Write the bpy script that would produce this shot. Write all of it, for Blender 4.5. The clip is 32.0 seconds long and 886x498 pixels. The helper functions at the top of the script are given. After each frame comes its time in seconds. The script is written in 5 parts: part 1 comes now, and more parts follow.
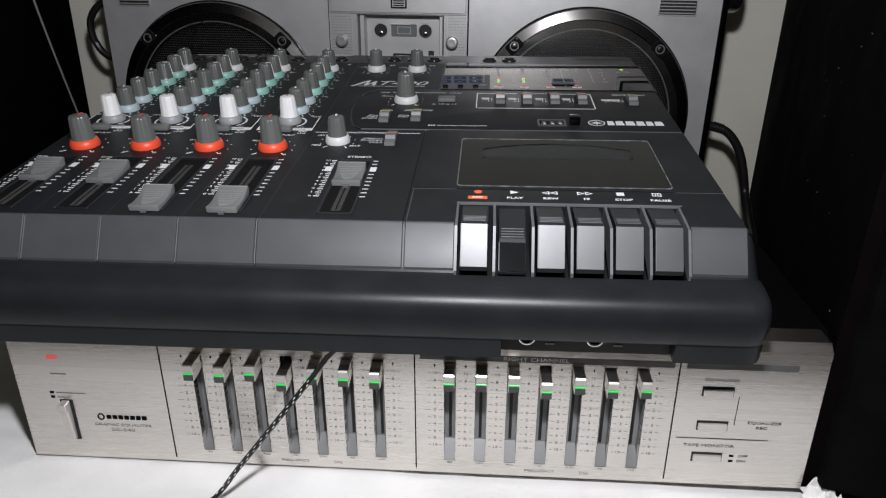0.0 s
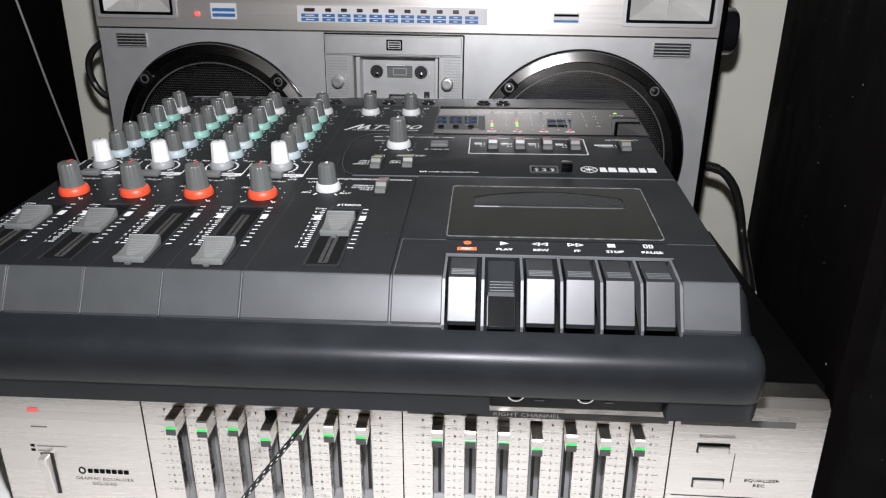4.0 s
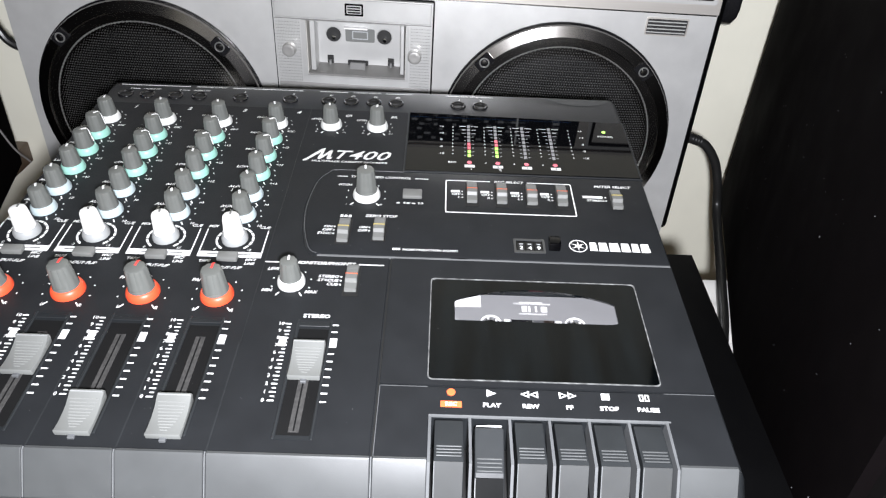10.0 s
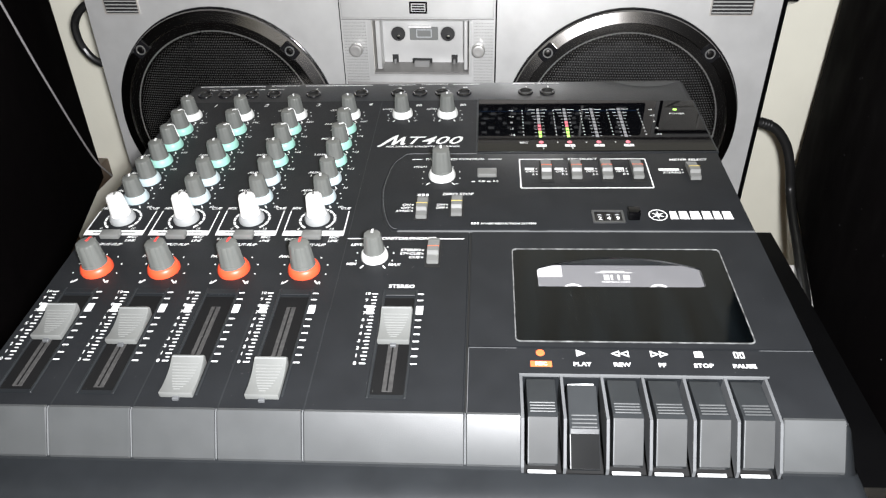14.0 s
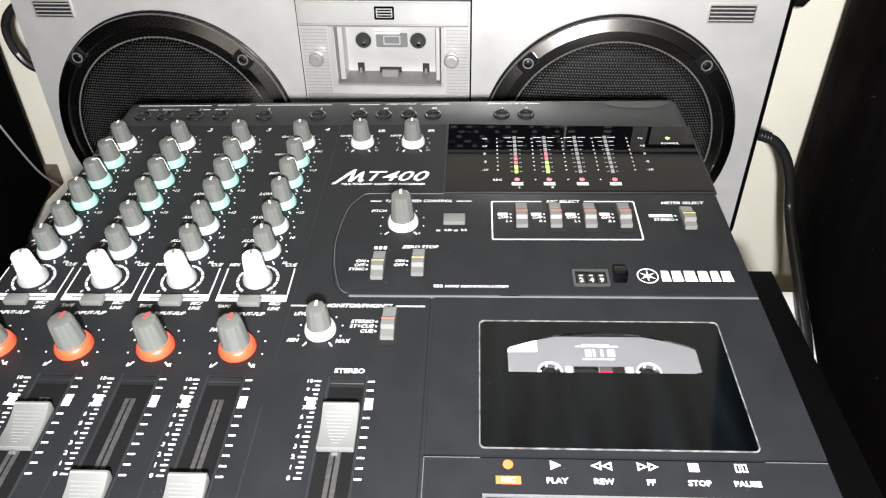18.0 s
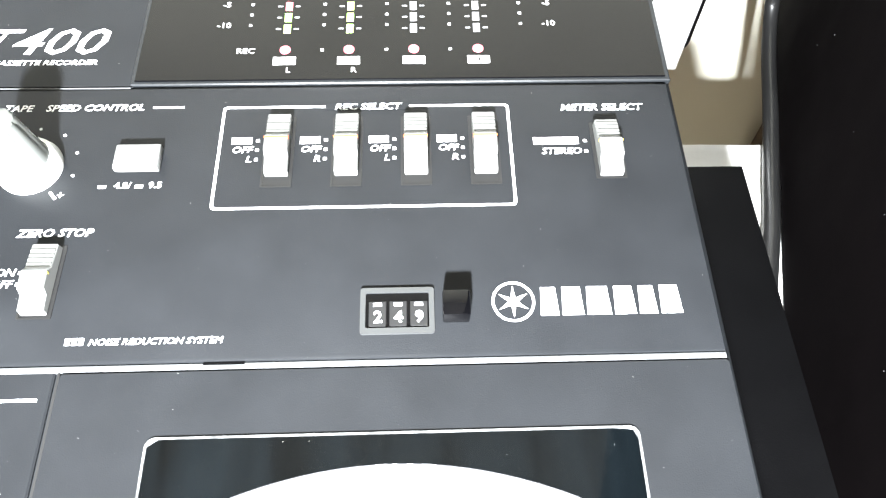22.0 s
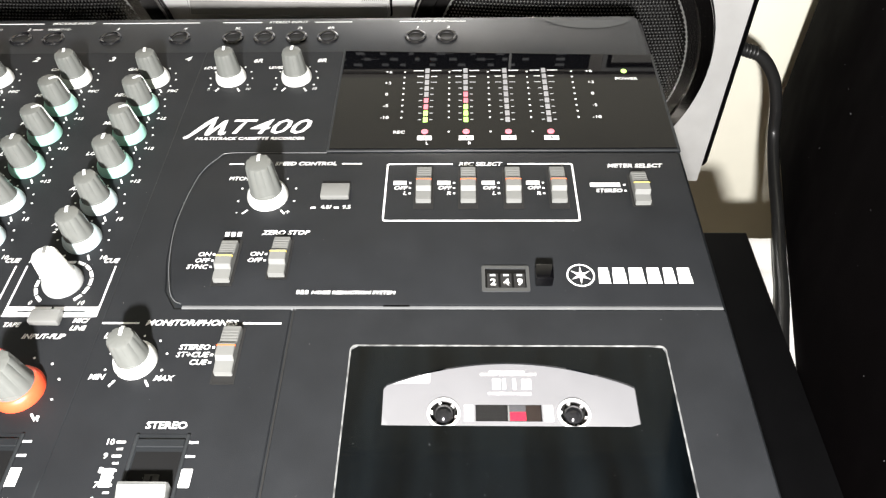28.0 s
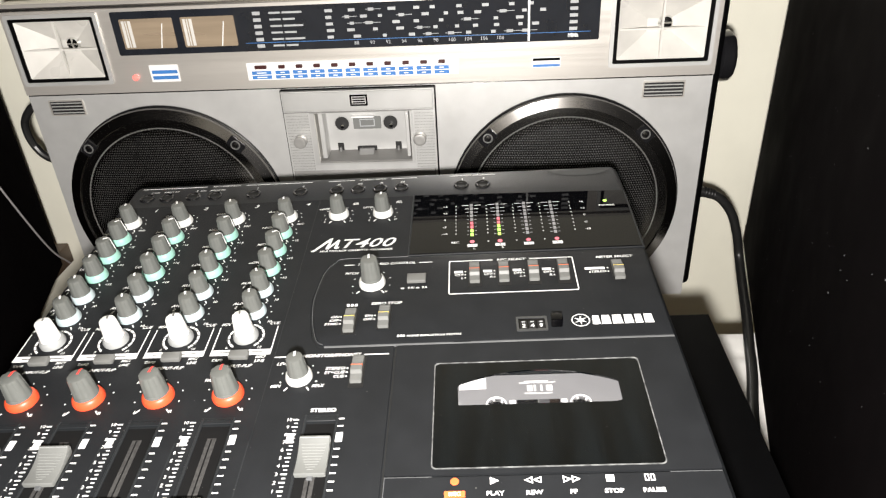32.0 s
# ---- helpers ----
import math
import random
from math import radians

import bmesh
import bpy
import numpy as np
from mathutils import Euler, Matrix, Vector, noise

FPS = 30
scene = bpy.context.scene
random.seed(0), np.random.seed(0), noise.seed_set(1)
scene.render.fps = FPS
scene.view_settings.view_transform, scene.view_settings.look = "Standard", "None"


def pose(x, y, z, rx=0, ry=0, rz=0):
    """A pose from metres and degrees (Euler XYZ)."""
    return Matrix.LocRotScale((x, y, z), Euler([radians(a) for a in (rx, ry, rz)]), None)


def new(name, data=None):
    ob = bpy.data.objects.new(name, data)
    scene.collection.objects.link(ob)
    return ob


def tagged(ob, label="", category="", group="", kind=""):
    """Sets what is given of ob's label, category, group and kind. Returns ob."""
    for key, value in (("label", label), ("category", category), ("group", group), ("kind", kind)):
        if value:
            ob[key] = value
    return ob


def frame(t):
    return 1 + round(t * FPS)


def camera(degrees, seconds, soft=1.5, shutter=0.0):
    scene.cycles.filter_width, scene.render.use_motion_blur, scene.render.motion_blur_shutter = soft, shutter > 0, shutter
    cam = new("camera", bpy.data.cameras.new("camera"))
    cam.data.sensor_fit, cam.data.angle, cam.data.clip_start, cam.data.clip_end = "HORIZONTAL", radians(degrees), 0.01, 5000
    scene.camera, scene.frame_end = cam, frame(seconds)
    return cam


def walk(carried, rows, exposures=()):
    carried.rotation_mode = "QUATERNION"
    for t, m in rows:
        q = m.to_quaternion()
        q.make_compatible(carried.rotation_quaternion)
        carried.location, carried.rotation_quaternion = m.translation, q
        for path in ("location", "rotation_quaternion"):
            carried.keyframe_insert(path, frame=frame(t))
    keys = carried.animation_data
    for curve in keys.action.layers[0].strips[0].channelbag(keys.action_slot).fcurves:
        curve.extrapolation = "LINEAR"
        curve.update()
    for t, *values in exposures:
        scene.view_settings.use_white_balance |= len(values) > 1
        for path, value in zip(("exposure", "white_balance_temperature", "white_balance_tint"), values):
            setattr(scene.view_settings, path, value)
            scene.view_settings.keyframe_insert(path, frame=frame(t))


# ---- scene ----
TORCH, TORCH_AT = 8.2, (0.036, -0.345, 0.355)
EXPOSURES = [(0, -0.17, 6350, 13), (1, 0.55, 6350, 13), (3, 0.6, 6350, 13), (6.2, 0.43, 6350, 13), (7, 1.35, 6280, 13), (8, 1.75, 6200, 13), (9, 1.65, 6250, 12.6), (11, 1.55, 6450, 11.8), (13, 1.57, 6520, 11), (17, 1.6, 6650, 10.6), (18, 1.95, 6700, 10.5), (19, 2.38, 6400, 9), (21, 2.62, 6320, 7.7), (21.5, 2.85, 6330, 7.8), (22, 4, 6350, 7.8), (22.3, 3.2, 6380, 7.9), (22.7, 2.75, 6420, 8), (23, 2.68, 6450, 8), (24, 2.2, 6700, 10), (27, 2.5, 6800, 10.4), (28, 2.38, 6900, 10.5), (30, 2.1, 7100, 10.8), (32, 1.72, 7100, 11)]
cam = camera(64.72, 32.0, soft=1.25)
PATH = [
    (0, 0.0345, -0.4036, 0.2425, 67.03, -0.66, 3.71),
    (0.5, 0.0363, -0.4044, 0.2509, 69.68, -2.23, 4.11),
    (1, 0.0359, -0.4047, 0.2567, 71.35, -1.86, 3.97),
    (1.5, 0.0366, -0.4042, 0.2592, 71.67, -1.44, 4.02),
    (2, 0.0376, -0.3999, 0.2577, 71.13, -1.20, 4.16),
    (2.5, 0.0387, -0.3960, 0.2580, 70.54, -0.97, 4.30),
    (3, 0.0401, -0.3950, 0.2588, 70.25, -0.62, 3.98),
    (3.5, 0.0405, -0.3945, 0.2549, 69.83, -0.68, 3.89),
    (5.5, 0.0356, -0.4032, 0.2467, 68.79, -0.73, 3.83),
    (6, 0.0408, -0.4053, 0.2493, 68.91, -0.65, 2.83),
    (6.5, 0.0425, -0.3673, 0.2989, 62.43, -3.68, -0.44),
    (7, 0.0415, -0.2891, 0.3409, 54.84, -4.39, 0.28),
    (7.5, 0.0373, -0.2584, 0.3450, 54.41, -3.66, 0.05),
    (8, 0.0332, -0.2575, 0.3456, 54.93, -2.75, 0.05),
    (8.5, 0.0308, -0.2663, 0.3470, 52.81, -2.02, -2.07),
    (9, 0.0271, -0.2825, 0.3521, 53.92, -1.95, -2.17),
    (9.5, 0.0272, -0.2988, 0.3542, 55.13, -1.81, -1.82),
    (10, 0.0192, -0.3002, 0.3590, 55.54, -2.86, 0.51),
    (10.5, 0.0060, -0.3090, 0.3576, 57.09, -1.82, 1.36),
    (11, 0.0040, -0.3101, 0.3536, 56.81, -1.37, 1.51),
    (11.5, 0.0099, -0.3094, 0.3493, 56.27, -1.09, 0.94),
    (12, 0.0086, -0.3106, 0.3461, 56.40, -0.82, 1.31),
    (12.5, 0.0100, -0.3116, 0.3442, 56.53, -0.54, 1.49),
    (13, 0.0119, -0.3153, 0.3388, 56.97, 0.50, 1.80),
    (13.5, 0.0132, -0.3173, 0.3373, 56.94, 0.72, 1.85),
    (14, 0.0057, -0.3180, 0.3384, 57.45, 0.94, 3.10),
    (14.5, 0.0006, -0.3244, 0.3353, 57.72, 1.36, 3.15),
    (16.5, 0.0091, -0.3225, 0.3358, 57.50, 1.36, 2.70),
    (17, 0.0070, -0.3190, 0.3415, 58.23, 0.67, 3.43),
    (17.5, 0.0083, -0.2948, 0.3467, 56.89, -0.08, 3.65),
    (18, 0.0170, -0.2514, 0.3488, 55.07, 0.59, 2.33),
    (18.5, 0.0270, -0.2099, 0.3363, 53.94, -0.27, 1.64),
    (19, 0.0255, -0.1842, 0.3335, 52.42, -1.42, 1.62),
    (19.5, 0.0283, -0.1647, 0.3232, 49.88, -2.17, -0.95),
    (20, 0.0348, -0.1570, 0.3172, 48.73, -2.28, -1.95),
    (20.5, 0.0413, -0.1563, 0.3091, 47.38, -1.85, -2.51),
    (21, 0.0459, -0.1578, 0.3105, 47.04, -1.36, -1.68),
    (21.5, 0.0611, -0.0982, 0.3148, 35.79, -1.57, 1.10),
    (22, 0.0771, -0.0656, 0.2902, 33.73, -1.71, -1.84),
    (22.5, 0.0763, -0.0861, 0.2760, 31.67, -1.27, -0.75),
    (23, 0.0758, -0.0857, 0.2771, 31.82, -1.03, -0.88),
    (23.5, 0.0757, -0.0980, 0.2819, 36.16, -0.58, -0.31),
    (24, 0.0673, -0.1164, 0.2931, 38.16, -0.71, -0.52),
    (24.5, 0.0665, -0.1175, 0.2942, 38.32, -0.88, -0.67),
    (26.5, 0.0574, -0.1247, 0.3153, 40.44, -1.25, 1.07),
    (27, 0.0551, -0.1326, 0.3199, 42.42, -0.94, 0.99),
    (27.5, 0.0585, -0.1492, 0.3282, 45.04, -0.34, 0.81),
    (28, 0.0544, -0.1595, 0.3286, 46.09, 0.09, 0.94),
    (28.5, 0.0495, -0.1700, 0.3315, 48.29, 0.01, 1.70),
    (29, 0.0451, -0.1831, 0.3382, 49.10, 0.04, 1.09),
    (29.5, 0.0434, -0.2022, 0.3440, 50.15, 0.47, 0.83),
    (30, 0.0406, -0.2183, 0.3571, 52.32, 0.73, 1.29),
    (30.5, 0.0456, -0.2343, 0.3541, 53.93, 2.46, 1.82),
    (31, 0.0507, -0.2621, 0.3655, 54.97, 1.52, 1.39),
    (31.5, 0.0456, -0.2772, 0.3673, 56.83, 1.98, 1.69),
    (32, 0.0427, -0.2988, 0.3762, 60.15, 2.62, 1.35),
]
walk(cam, [(t, pose(x, y, z, rx, ry, rz)) for t, x, y, z, rx, ry, rz in PATH], EXPOSURES)

# ---- world and light ----
world = bpy.data.worlds.new("night_room")
scene.world = world
world.use_nodes = True
world.node_tree.nodes["Background"].inputs[0].default_value = (0.9, 0.95, 1.0, 1)
world.node_tree.nodes["Background"].inputs[1].default_value = 0.0006

torch_data = bpy.data.lights.new("phone_torch", "POINT")
torch_data.energy, torch_data.shadow_soft_size, torch_data.color = TORCH, 0.014, (0.975, 0.985, 1.015)
torch = new("phone_torch", torch_data)
torch.location = TORCH_AT


# ---- materials ----
def mat(name, col, rough=0.5, metal=0.0, var=0.12, scale=60.0, bump=0.0, bscale=900.0, emit=0.0, coat=0.0, spec=0.5, stretch=None, trans=0.0, speck=0.0):
    m = bpy.data.materials.new(name)
    m.use_nodes = True
    nt = m.node_tree
    b = nt.nodes["Principled BSDF"]
    b.inputs["Roughness"].default_value = rough
    b.inputs["Metallic"].default_value = metal
    b.inputs["Coat Weight"].default_value = coat
    b.inputs["Coat Roughness"].default_value = 0.05
    b.inputs["Specular IOR Level"].default_value = spec
    b.inputs["Transmission Weight"].default_value = trans
    tc = nt.nodes.new("ShaderNodeTexCoord")
    mp = nt.nodes.new("ShaderNodeMapping")
    mp.inputs["Scale"].default_value = stretch or (1, 1, 1)
    nt.links.new(tc.outputs["Object"], mp.inputs["Vector"])
    src = mp.outputs["Vector"]
    n1 = nt.nodes.new("ShaderNodeTexNoise")
    n1.inputs["Scale"].default_value, n1.inputs["Detail"].default_value = scale, 6
    nt.links.new(src, n1.inputs["Vector"])
    ramp = nt.nodes.new("ShaderNodeMapRange")
    ramp.inputs[1].default_value, ramp.inputs[2].default_value = 0.3, 0.7
    ramp.inputs[3].default_value, ramp.inputs[4].default_value = 1 - var, 1 + var
    nt.links.new(n1.outputs[0], ramp.inputs[0])
    mul = nt.nodes.new("ShaderNodeMix")
    mul.data_type, mul.blend_type = "RGBA", "MULTIPLY"
    mul.inputs[0].default_value = 1.0
    mul.inputs[6].default_value = (*col, 1)
    comb = nt.nodes.new("ShaderNodeCombineColor")
    for k in range(3):
        nt.links.new(ramp.outputs[0], comb.inputs[k])
    nt.links.new(comb.outputs[0], mul.inputs[7])
    out = mul.outputs[2]
    if speck > 0:
        v = nt.nodes.new("ShaderNodeTexVoronoi")
        v.inputs["Scale"].default_value = 330.0
        nt.links.new(tc.outputs["Object"], v.inputs["Vector"])
        n3 = nt.nodes.new("ShaderNodeTexNoise")
        n3.inputs["Scale"].default_value = 30.0
        nt.links.new(tc.outputs["Object"], n3.inputs["Vector"])
        thr = nt.nodes.new("ShaderNodeMath")
        thr.operation = "MULTIPLY"
        nt.links.new(n3.outputs[0], thr.inputs[0])
        thr.inputs[1].default_value = speck
        lt = nt.nodes.new("ShaderNodeMath")
        lt.operation = "LESS_THAN"
        nt.links.new(v.outputs["Distance"], lt.inputs[0])
        nt.links.new(thr.outputs[0], lt.inputs[1])
        dust = nt.nodes.new("ShaderNodeMix")
        dust.data_type = "RGBA"
        dust.inputs[7].default_value = (0.5, 0.49, 0.46, 1)
        nt.links.new(lt.outputs[0], dust.inputs[0])
        nt.links.new(out, dust.inputs[6])
        out = dust.outputs[2]
    nt.links.new(out, b.inputs["Base Color"])
    rr = nt.nodes.new("ShaderNodeMapRange")
    rr.inputs[1].default_value, rr.inputs[2].default_value = 0.25, 0.75
    rr.inputs[3].default_value, rr.inputs[4].default_value = max(0.01, rough * 0.85), min(1, rough * 1.15)
    n4 = nt.nodes.new("ShaderNodeTexNoise")
    n4.inputs["Scale"].default_value = scale * 0.4
    nt.links.new(src, n4.inputs["Vector"])
    nt.links.new(n4.outputs[0], rr.inputs[0])
    nt.links.new(rr.outputs[0], b.inputs["Roughness"])
    if bump > 0:
        n2 = nt.nodes.new("ShaderNodeTexNoise")
        n2.inputs["Scale"].default_value, n2.inputs["Detail"].default_value = bscale, 3
        nt.links.new(src, n2.inputs["Vector"])
        bp = nt.nodes.new("ShaderNodeBump")
        bp.inputs["Strength"].default_value, bp.inputs["Distance"].default_value = bump, 0.0004
        nt.links.new(n2.outputs[0], bp.inputs["Height"])
        nt.links.new(bp.outputs[0], b.inputs["Normal"])
    if emit > 0:
        b.inputs["Emission Color"].default_value = (*col, 1)
        b.inputs["Emission Strength"].default_value = emit
    return m


M = dict(
    shell=mat("charcoal_shell_plastic", (0.0132, 0.0148, 0.0165), 0.36, spec=0.3, bump=0.10, bscale=2500, var=0.15),
    panel=mat("black_panel_paint", (0.0135, 0.0146, 0.0162), 0.45, spec=0.16, bump=0.14, bscale=3000, var=0.12, speck=0.04),
    lip=mat("dark_grey_front_strip", (0.052, 0.055, 0.056), 0.46, spec=0.5, bump=0.09, bscale=2600, var=0.1),
    key_front=mat("grey_key_front", (0.036, 0.038, 0.039), 0.40, spec=1.0, bump=0.05, bscale=2600, var=0.12),
    groove=mat("pale_seam_edge", (0.13, 0.135, 0.138), 0.45, spec=0.3),
    # front of the pressed key, with its shade put into the colour
    key_shaded=mat("shaded_key_front", (0.0035, 0.0038, 0.004), 0.5, spec=0.04, bump=0.05, bscale=2600, var=0.12),
    key=mat("dark_key_plastic", (0.020, 0.022, 0.0235), 0.36, spec=0.2, bump=0.05, bscale=2600, var=0.12),
    well=mat("black_recess", (0.008, 0.008, 0.008), 0.6),
    pit=mat("matt_black_fader_bed", (0.0055, 0.0056, 0.0058), 0.7, spec=0.15, speck=0.05),
    dust=mat("pale_dust", (0.11, 0.115, 0.12), 0.8, var=0.5, scale=900),
    smear=mat("faint_pane_dust", (0.05, 0.055, 0.06), 0.8, var=0.5, scale=900),
    foot_strip=mat("pale_key_foot", (0.5, 0.51, 0.51), 0.5, var=0.15),
    plate=mat("grey_divider_plastic", (0.10, 0.104, 0.108), 0.4, var=0.15),
    knob=mat("grey_knob_plastic", (0.115, 0.120, 0.113), 0.27, var=0.08),
    knob_white=mat("white_knob_plastic", (0.80, 0.80, 0.78), 0.35, var=0.05),
    skirt_white=mat("white_skirt_plastic", (0.62, 0.63, 0.61), 0.4, var=0.05),
    skirt_green=mat("pale_green_skirt", (0.27, 0.52, 0.44), 0.4, var=0.06),
    skirt_blue=mat("pale_blue_grey_skirt", (0.40, 0.48, 0.50), 0.4, var=0.06),
    skirt_grey=mat("grey_skirt", (0.30, 0.31, 0.31), 0.4, var=0.06),
    skirt_red=mat("orange_red_skirt", (0.82, 0.085, 0.032), 0.4, var=0.08),
    red_tab=mat("dark_pink_red_plastic", (0.55, 0.02, 0.045), 0.45),
    knob_face_grey=mat("smoky_window_plastic", (0.07, 0.07, 0.075), 0.3),
    red=mat("red_paint", (0.75, 0.06, 0.05), 0.45),
    orange=mat("orange_print", (0.85, 0.15, 0.045), 0.5),
    yellow=mat("yellow_print", (0.75, 0.58, 0.12), 0.5),
    cap=mat("pale_grey_fader_plastic", (0.155, 0.16, 0.154), 0.38, var=0.06),
    switch=mat("grey_switch_plastic", (0.148, 0.151, 0.145), 0.4, var=0.07),
    ridge=mat("light_grey_cap_ridge", (0.22, 0.225, 0.218), 0.4, var=0.06),
    white=mat("white_print", (0.82, 0.83, 0.82), 0.5, var=0.04),
    dim=mat("dull_print", (0.38, 0.39, 0.40), 0.5),
    felt=mat("dark_felt_dust_cover", (0.034, 0.033, 0.032), 0.9, bump=0.6, bscale=1800, var=0.35, scale=500),
    gloss=mat("black_glass", (0.0016, 0.0016, 0.002), 0.03, spec=0.22, var=0.1),
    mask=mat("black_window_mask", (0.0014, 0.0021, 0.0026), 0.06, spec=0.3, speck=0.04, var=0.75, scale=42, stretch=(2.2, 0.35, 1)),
    rim=mat("worn_pale_window_rim", (0.19, 0.195, 0.195), 0.35, metal=0.3, var=0.7, scale=260),
    chrome=mat("polished_metal", (0.75, 0.75, 0.74), 0.12, metal=1.0, var=0.05),
    steel=mat("brushed_silver_metal", (0.68, 0.65, 0.615), 0.27, metal=1.0, var=0.03, scale=40, bump=0.022, bscale=420, stretch=(0.25, 1, 24)),
    silver=mat("satin_silver_paint", (0.56, 0.56, 0.55), 0.40, metal=0.45, var=0.05, bump=0.08, bscale=2500),
    silver_warm=mat("brushed_champagne_silver", (0.62, 0.59, 0.55), 0.36, metal=0.6, var=0.02, bump=0.02, bscale=500, stretch=(0.15, 1, 12)),
    blackmetal=mat("black_painted_metal", (0.0018, 0.0018, 0.002), 0.5, spec=0.06, bump=0.2, bscale=1800),
    ring=mat("glossy_black_ring", (0.010, 0.010, 0.011), 0.12, coat=0.4, var=0.1),
    cone=mat("black_speaker_cone", (0.010, 0.010, 0.010), 0.75, bump=0.3, bscale=600),
    mesh=mat("dark_metal_mesh", (0.30, 0.30, 0.295), 0.3, metal=0.9),
    thread=mat("black_mesh_wire", (0.006, 0.006, 0.006), 0.5, metal=0.2),
    bead=mat("bright_mesh_edge", (0.42, 0.42, 0.41), 0.3, metal=0.8),
    darkchrome=mat("dark_polished_ring", (0.26, 0.25, 0.24), 0.2, metal=1.0, var=0.1),
    horn=mat("pale_horn_plastic", (0.60, 0.585, 0.55), 0.3, var=0.06),
    dial=mat("dark_dial_glass", (0.015, 0.017, 0.022), 0.06, spec=0.6),
    meter=mat("tan_meter_face", (0.36, 0.28, 0.20), 0.3, metal=0.3, var=0.15, scale=40, stretch=(0.3, 1, 4)),
    knob_metal=mat("satin_turned_metal", (0.60, 0.59, 0.57), 0.32, metal=0.7, var=0.08),
    deck_metal=mat("satin_deck_metal", (0.52, 0.52, 0.51), 0.38, metal=0.5, var=0.05, bump=0.05, bscale=900),
    sill=mat("dull_grey_deck_metal", (0.20, 0.197, 0.19), 0.45, metal=0.3, var=0.08, bump=0.05, bscale=900),
    blue=mat("blue_button_plastic", (0.045, 0.18, 0.47), 0.3, var=0.1),
    cable=mat("black_cable_rubber", (0.012, 0.012, 0.012), 0.35),
    braid=mat("grey_wire", (0.34, 0.33, 0.33), 0.5, var=0.3, scale=900),
    wall=mat("cream_wall_paint", (0.84, 0.82, 0.70), 0.75, bump=0.35, bscale=160, var=0.06, scale=9),
    cloth=mat("white_textured_cloth", (0.80, 0.79, 0.76), 0.85, bump=0.6, bscale=350, var=0.07, scale=25),
    veneer=mat("black_cabinet_vinyl", (0.0020, 0.0014, 0.0016), 0.85, bump=0.1, bscale=700, var=0.15, spec=0.03),
    grille=mat("black_grille_cloth", (0.0020, 0.0017, 0.0017), 0.9, bump=0.5, bscale=1600, var=0.4, speck=0.05, spec=0.05),
    floor=mat("brown_floor_boards", (0.16, 0.10, 0.06), 0.5, var=0.25, scale=6, stretch=(1, 8, 1)),
    ceiling=mat("white_ceiling_paint", (0.50, 0.48, 0.44), 0.85, bump=0.2, bscale=90),
    wood=mat("dark_table_wood", (0.10, 0.06, 0.035), 0.45, var=0.25, scale=12, stretch=(1, 9, 9)),
    cassette=mat("pale_grey_cassette_shell", (0.20, 0.20, 0.205), 0.35, var=0.06),
    label=mat("white_cassette_label", (0.78, 0.77, 0.76), 0.5, var=0.05),
    tape=mat("brown_tape_pack", (0.02, 0.014, 0.012), 0.35),
    led_red=mat("lit_red_led", (1.0, 0.16, 0.14), 0.3, emit=0.4, var=0.0),
    led_dimred=mat("red_led", (0.75, 0.16, 0.20), 0.3, emit=0.12, var=0.0),
    led_yellow=mat("lit_green_meter_led", (0.45, 0.95, 0.15), 0.3, emit=0.3, var=0.0),
    led_green=mat("lit_green_led", (0.02, 0.60, 0.08), 0.3, emit=0.4, var=0.0),
    led_off=mat("unlit_led", (0.26, 0.26, 0.27), 0.35, var=0.1),
)
glass = bpy.data.materials.new("clear_lid_glass")
glass.use_nodes = True
nt = glass.node_tree
nt.nodes.remove(nt.nodes["Principled BSDF"])
tr, gl, mx, fr = (nt.nodes.new(k) for k in ("ShaderNodeBsdfTransparent", "ShaderNodeBsdfGlossy", "ShaderNodeMixShader", "ShaderNodeFresnel"))
tr.inputs[0].default_value = (0.86, 0.86, 0.87, 1)
gl.inputs["Roughness"].default_value = 0.03
fr.inputs[0].default_value = 1.3
nt.links.new(fr.outputs[0], mx.inputs[0])
nt.links.new(tr.outputs[0], mx.inputs[1])
nt.links.new(gl.outputs[0], mx.inputs[2])
nt.links.new(mx.outputs[0], nt.nodes["Material Output"].inputs[0])
M["glass"] = glass


# ---- builders, all lengths in millimetres ----
def obj(name, data, parent=None, loc=(0, 0, 0), rot=(0, 0, 0), label=""):
    ob = new(name, data)
    ob.parent = parent
    ob.matrix_basis = pose(loc[0] / 1000, loc[1] / 1000, loc[2] / 1000, *rot)
    if label:
        ob["label"] = label
    return ob


def solid(bm, material, smooth=True):
    """A mesh from a bmesh drawn in millimetres."""
    me = bpy.data.meshes.new("shape")
    bmesh.ops.scale(bm, vec=(0.001,) * 3, verts=bm.verts)
    bmesh.ops.recalc_face_normals(bm, faces=bm.faces)
    bm.to_mesh(me)
    bm.free()
    me.materials.append(M[material])
    if smooth:
        me.shade_smooth()
        me.set_sharp_from_angle(angle=radians(32))
    return me


def part(name, bm, material, parent=None, label="", loc=(0, 0, 0), rot=(0, 0, 0), smooth=True):
    return obj(name, solid(bm, material, smooth), parent, loc, rot, label)


def thing(name, label, category, loc=(0, 0, 0), rot=(0, 0, 0), group="", kind=""):
    ob = new(name)
    ob.empty_display_size = 0.02
    ob.matrix_basis = pose(loc[0] / 1000, loc[1] / 1000, loc[2] / 1000, *rot)
    return tagged(ob, label, category, group, kind)


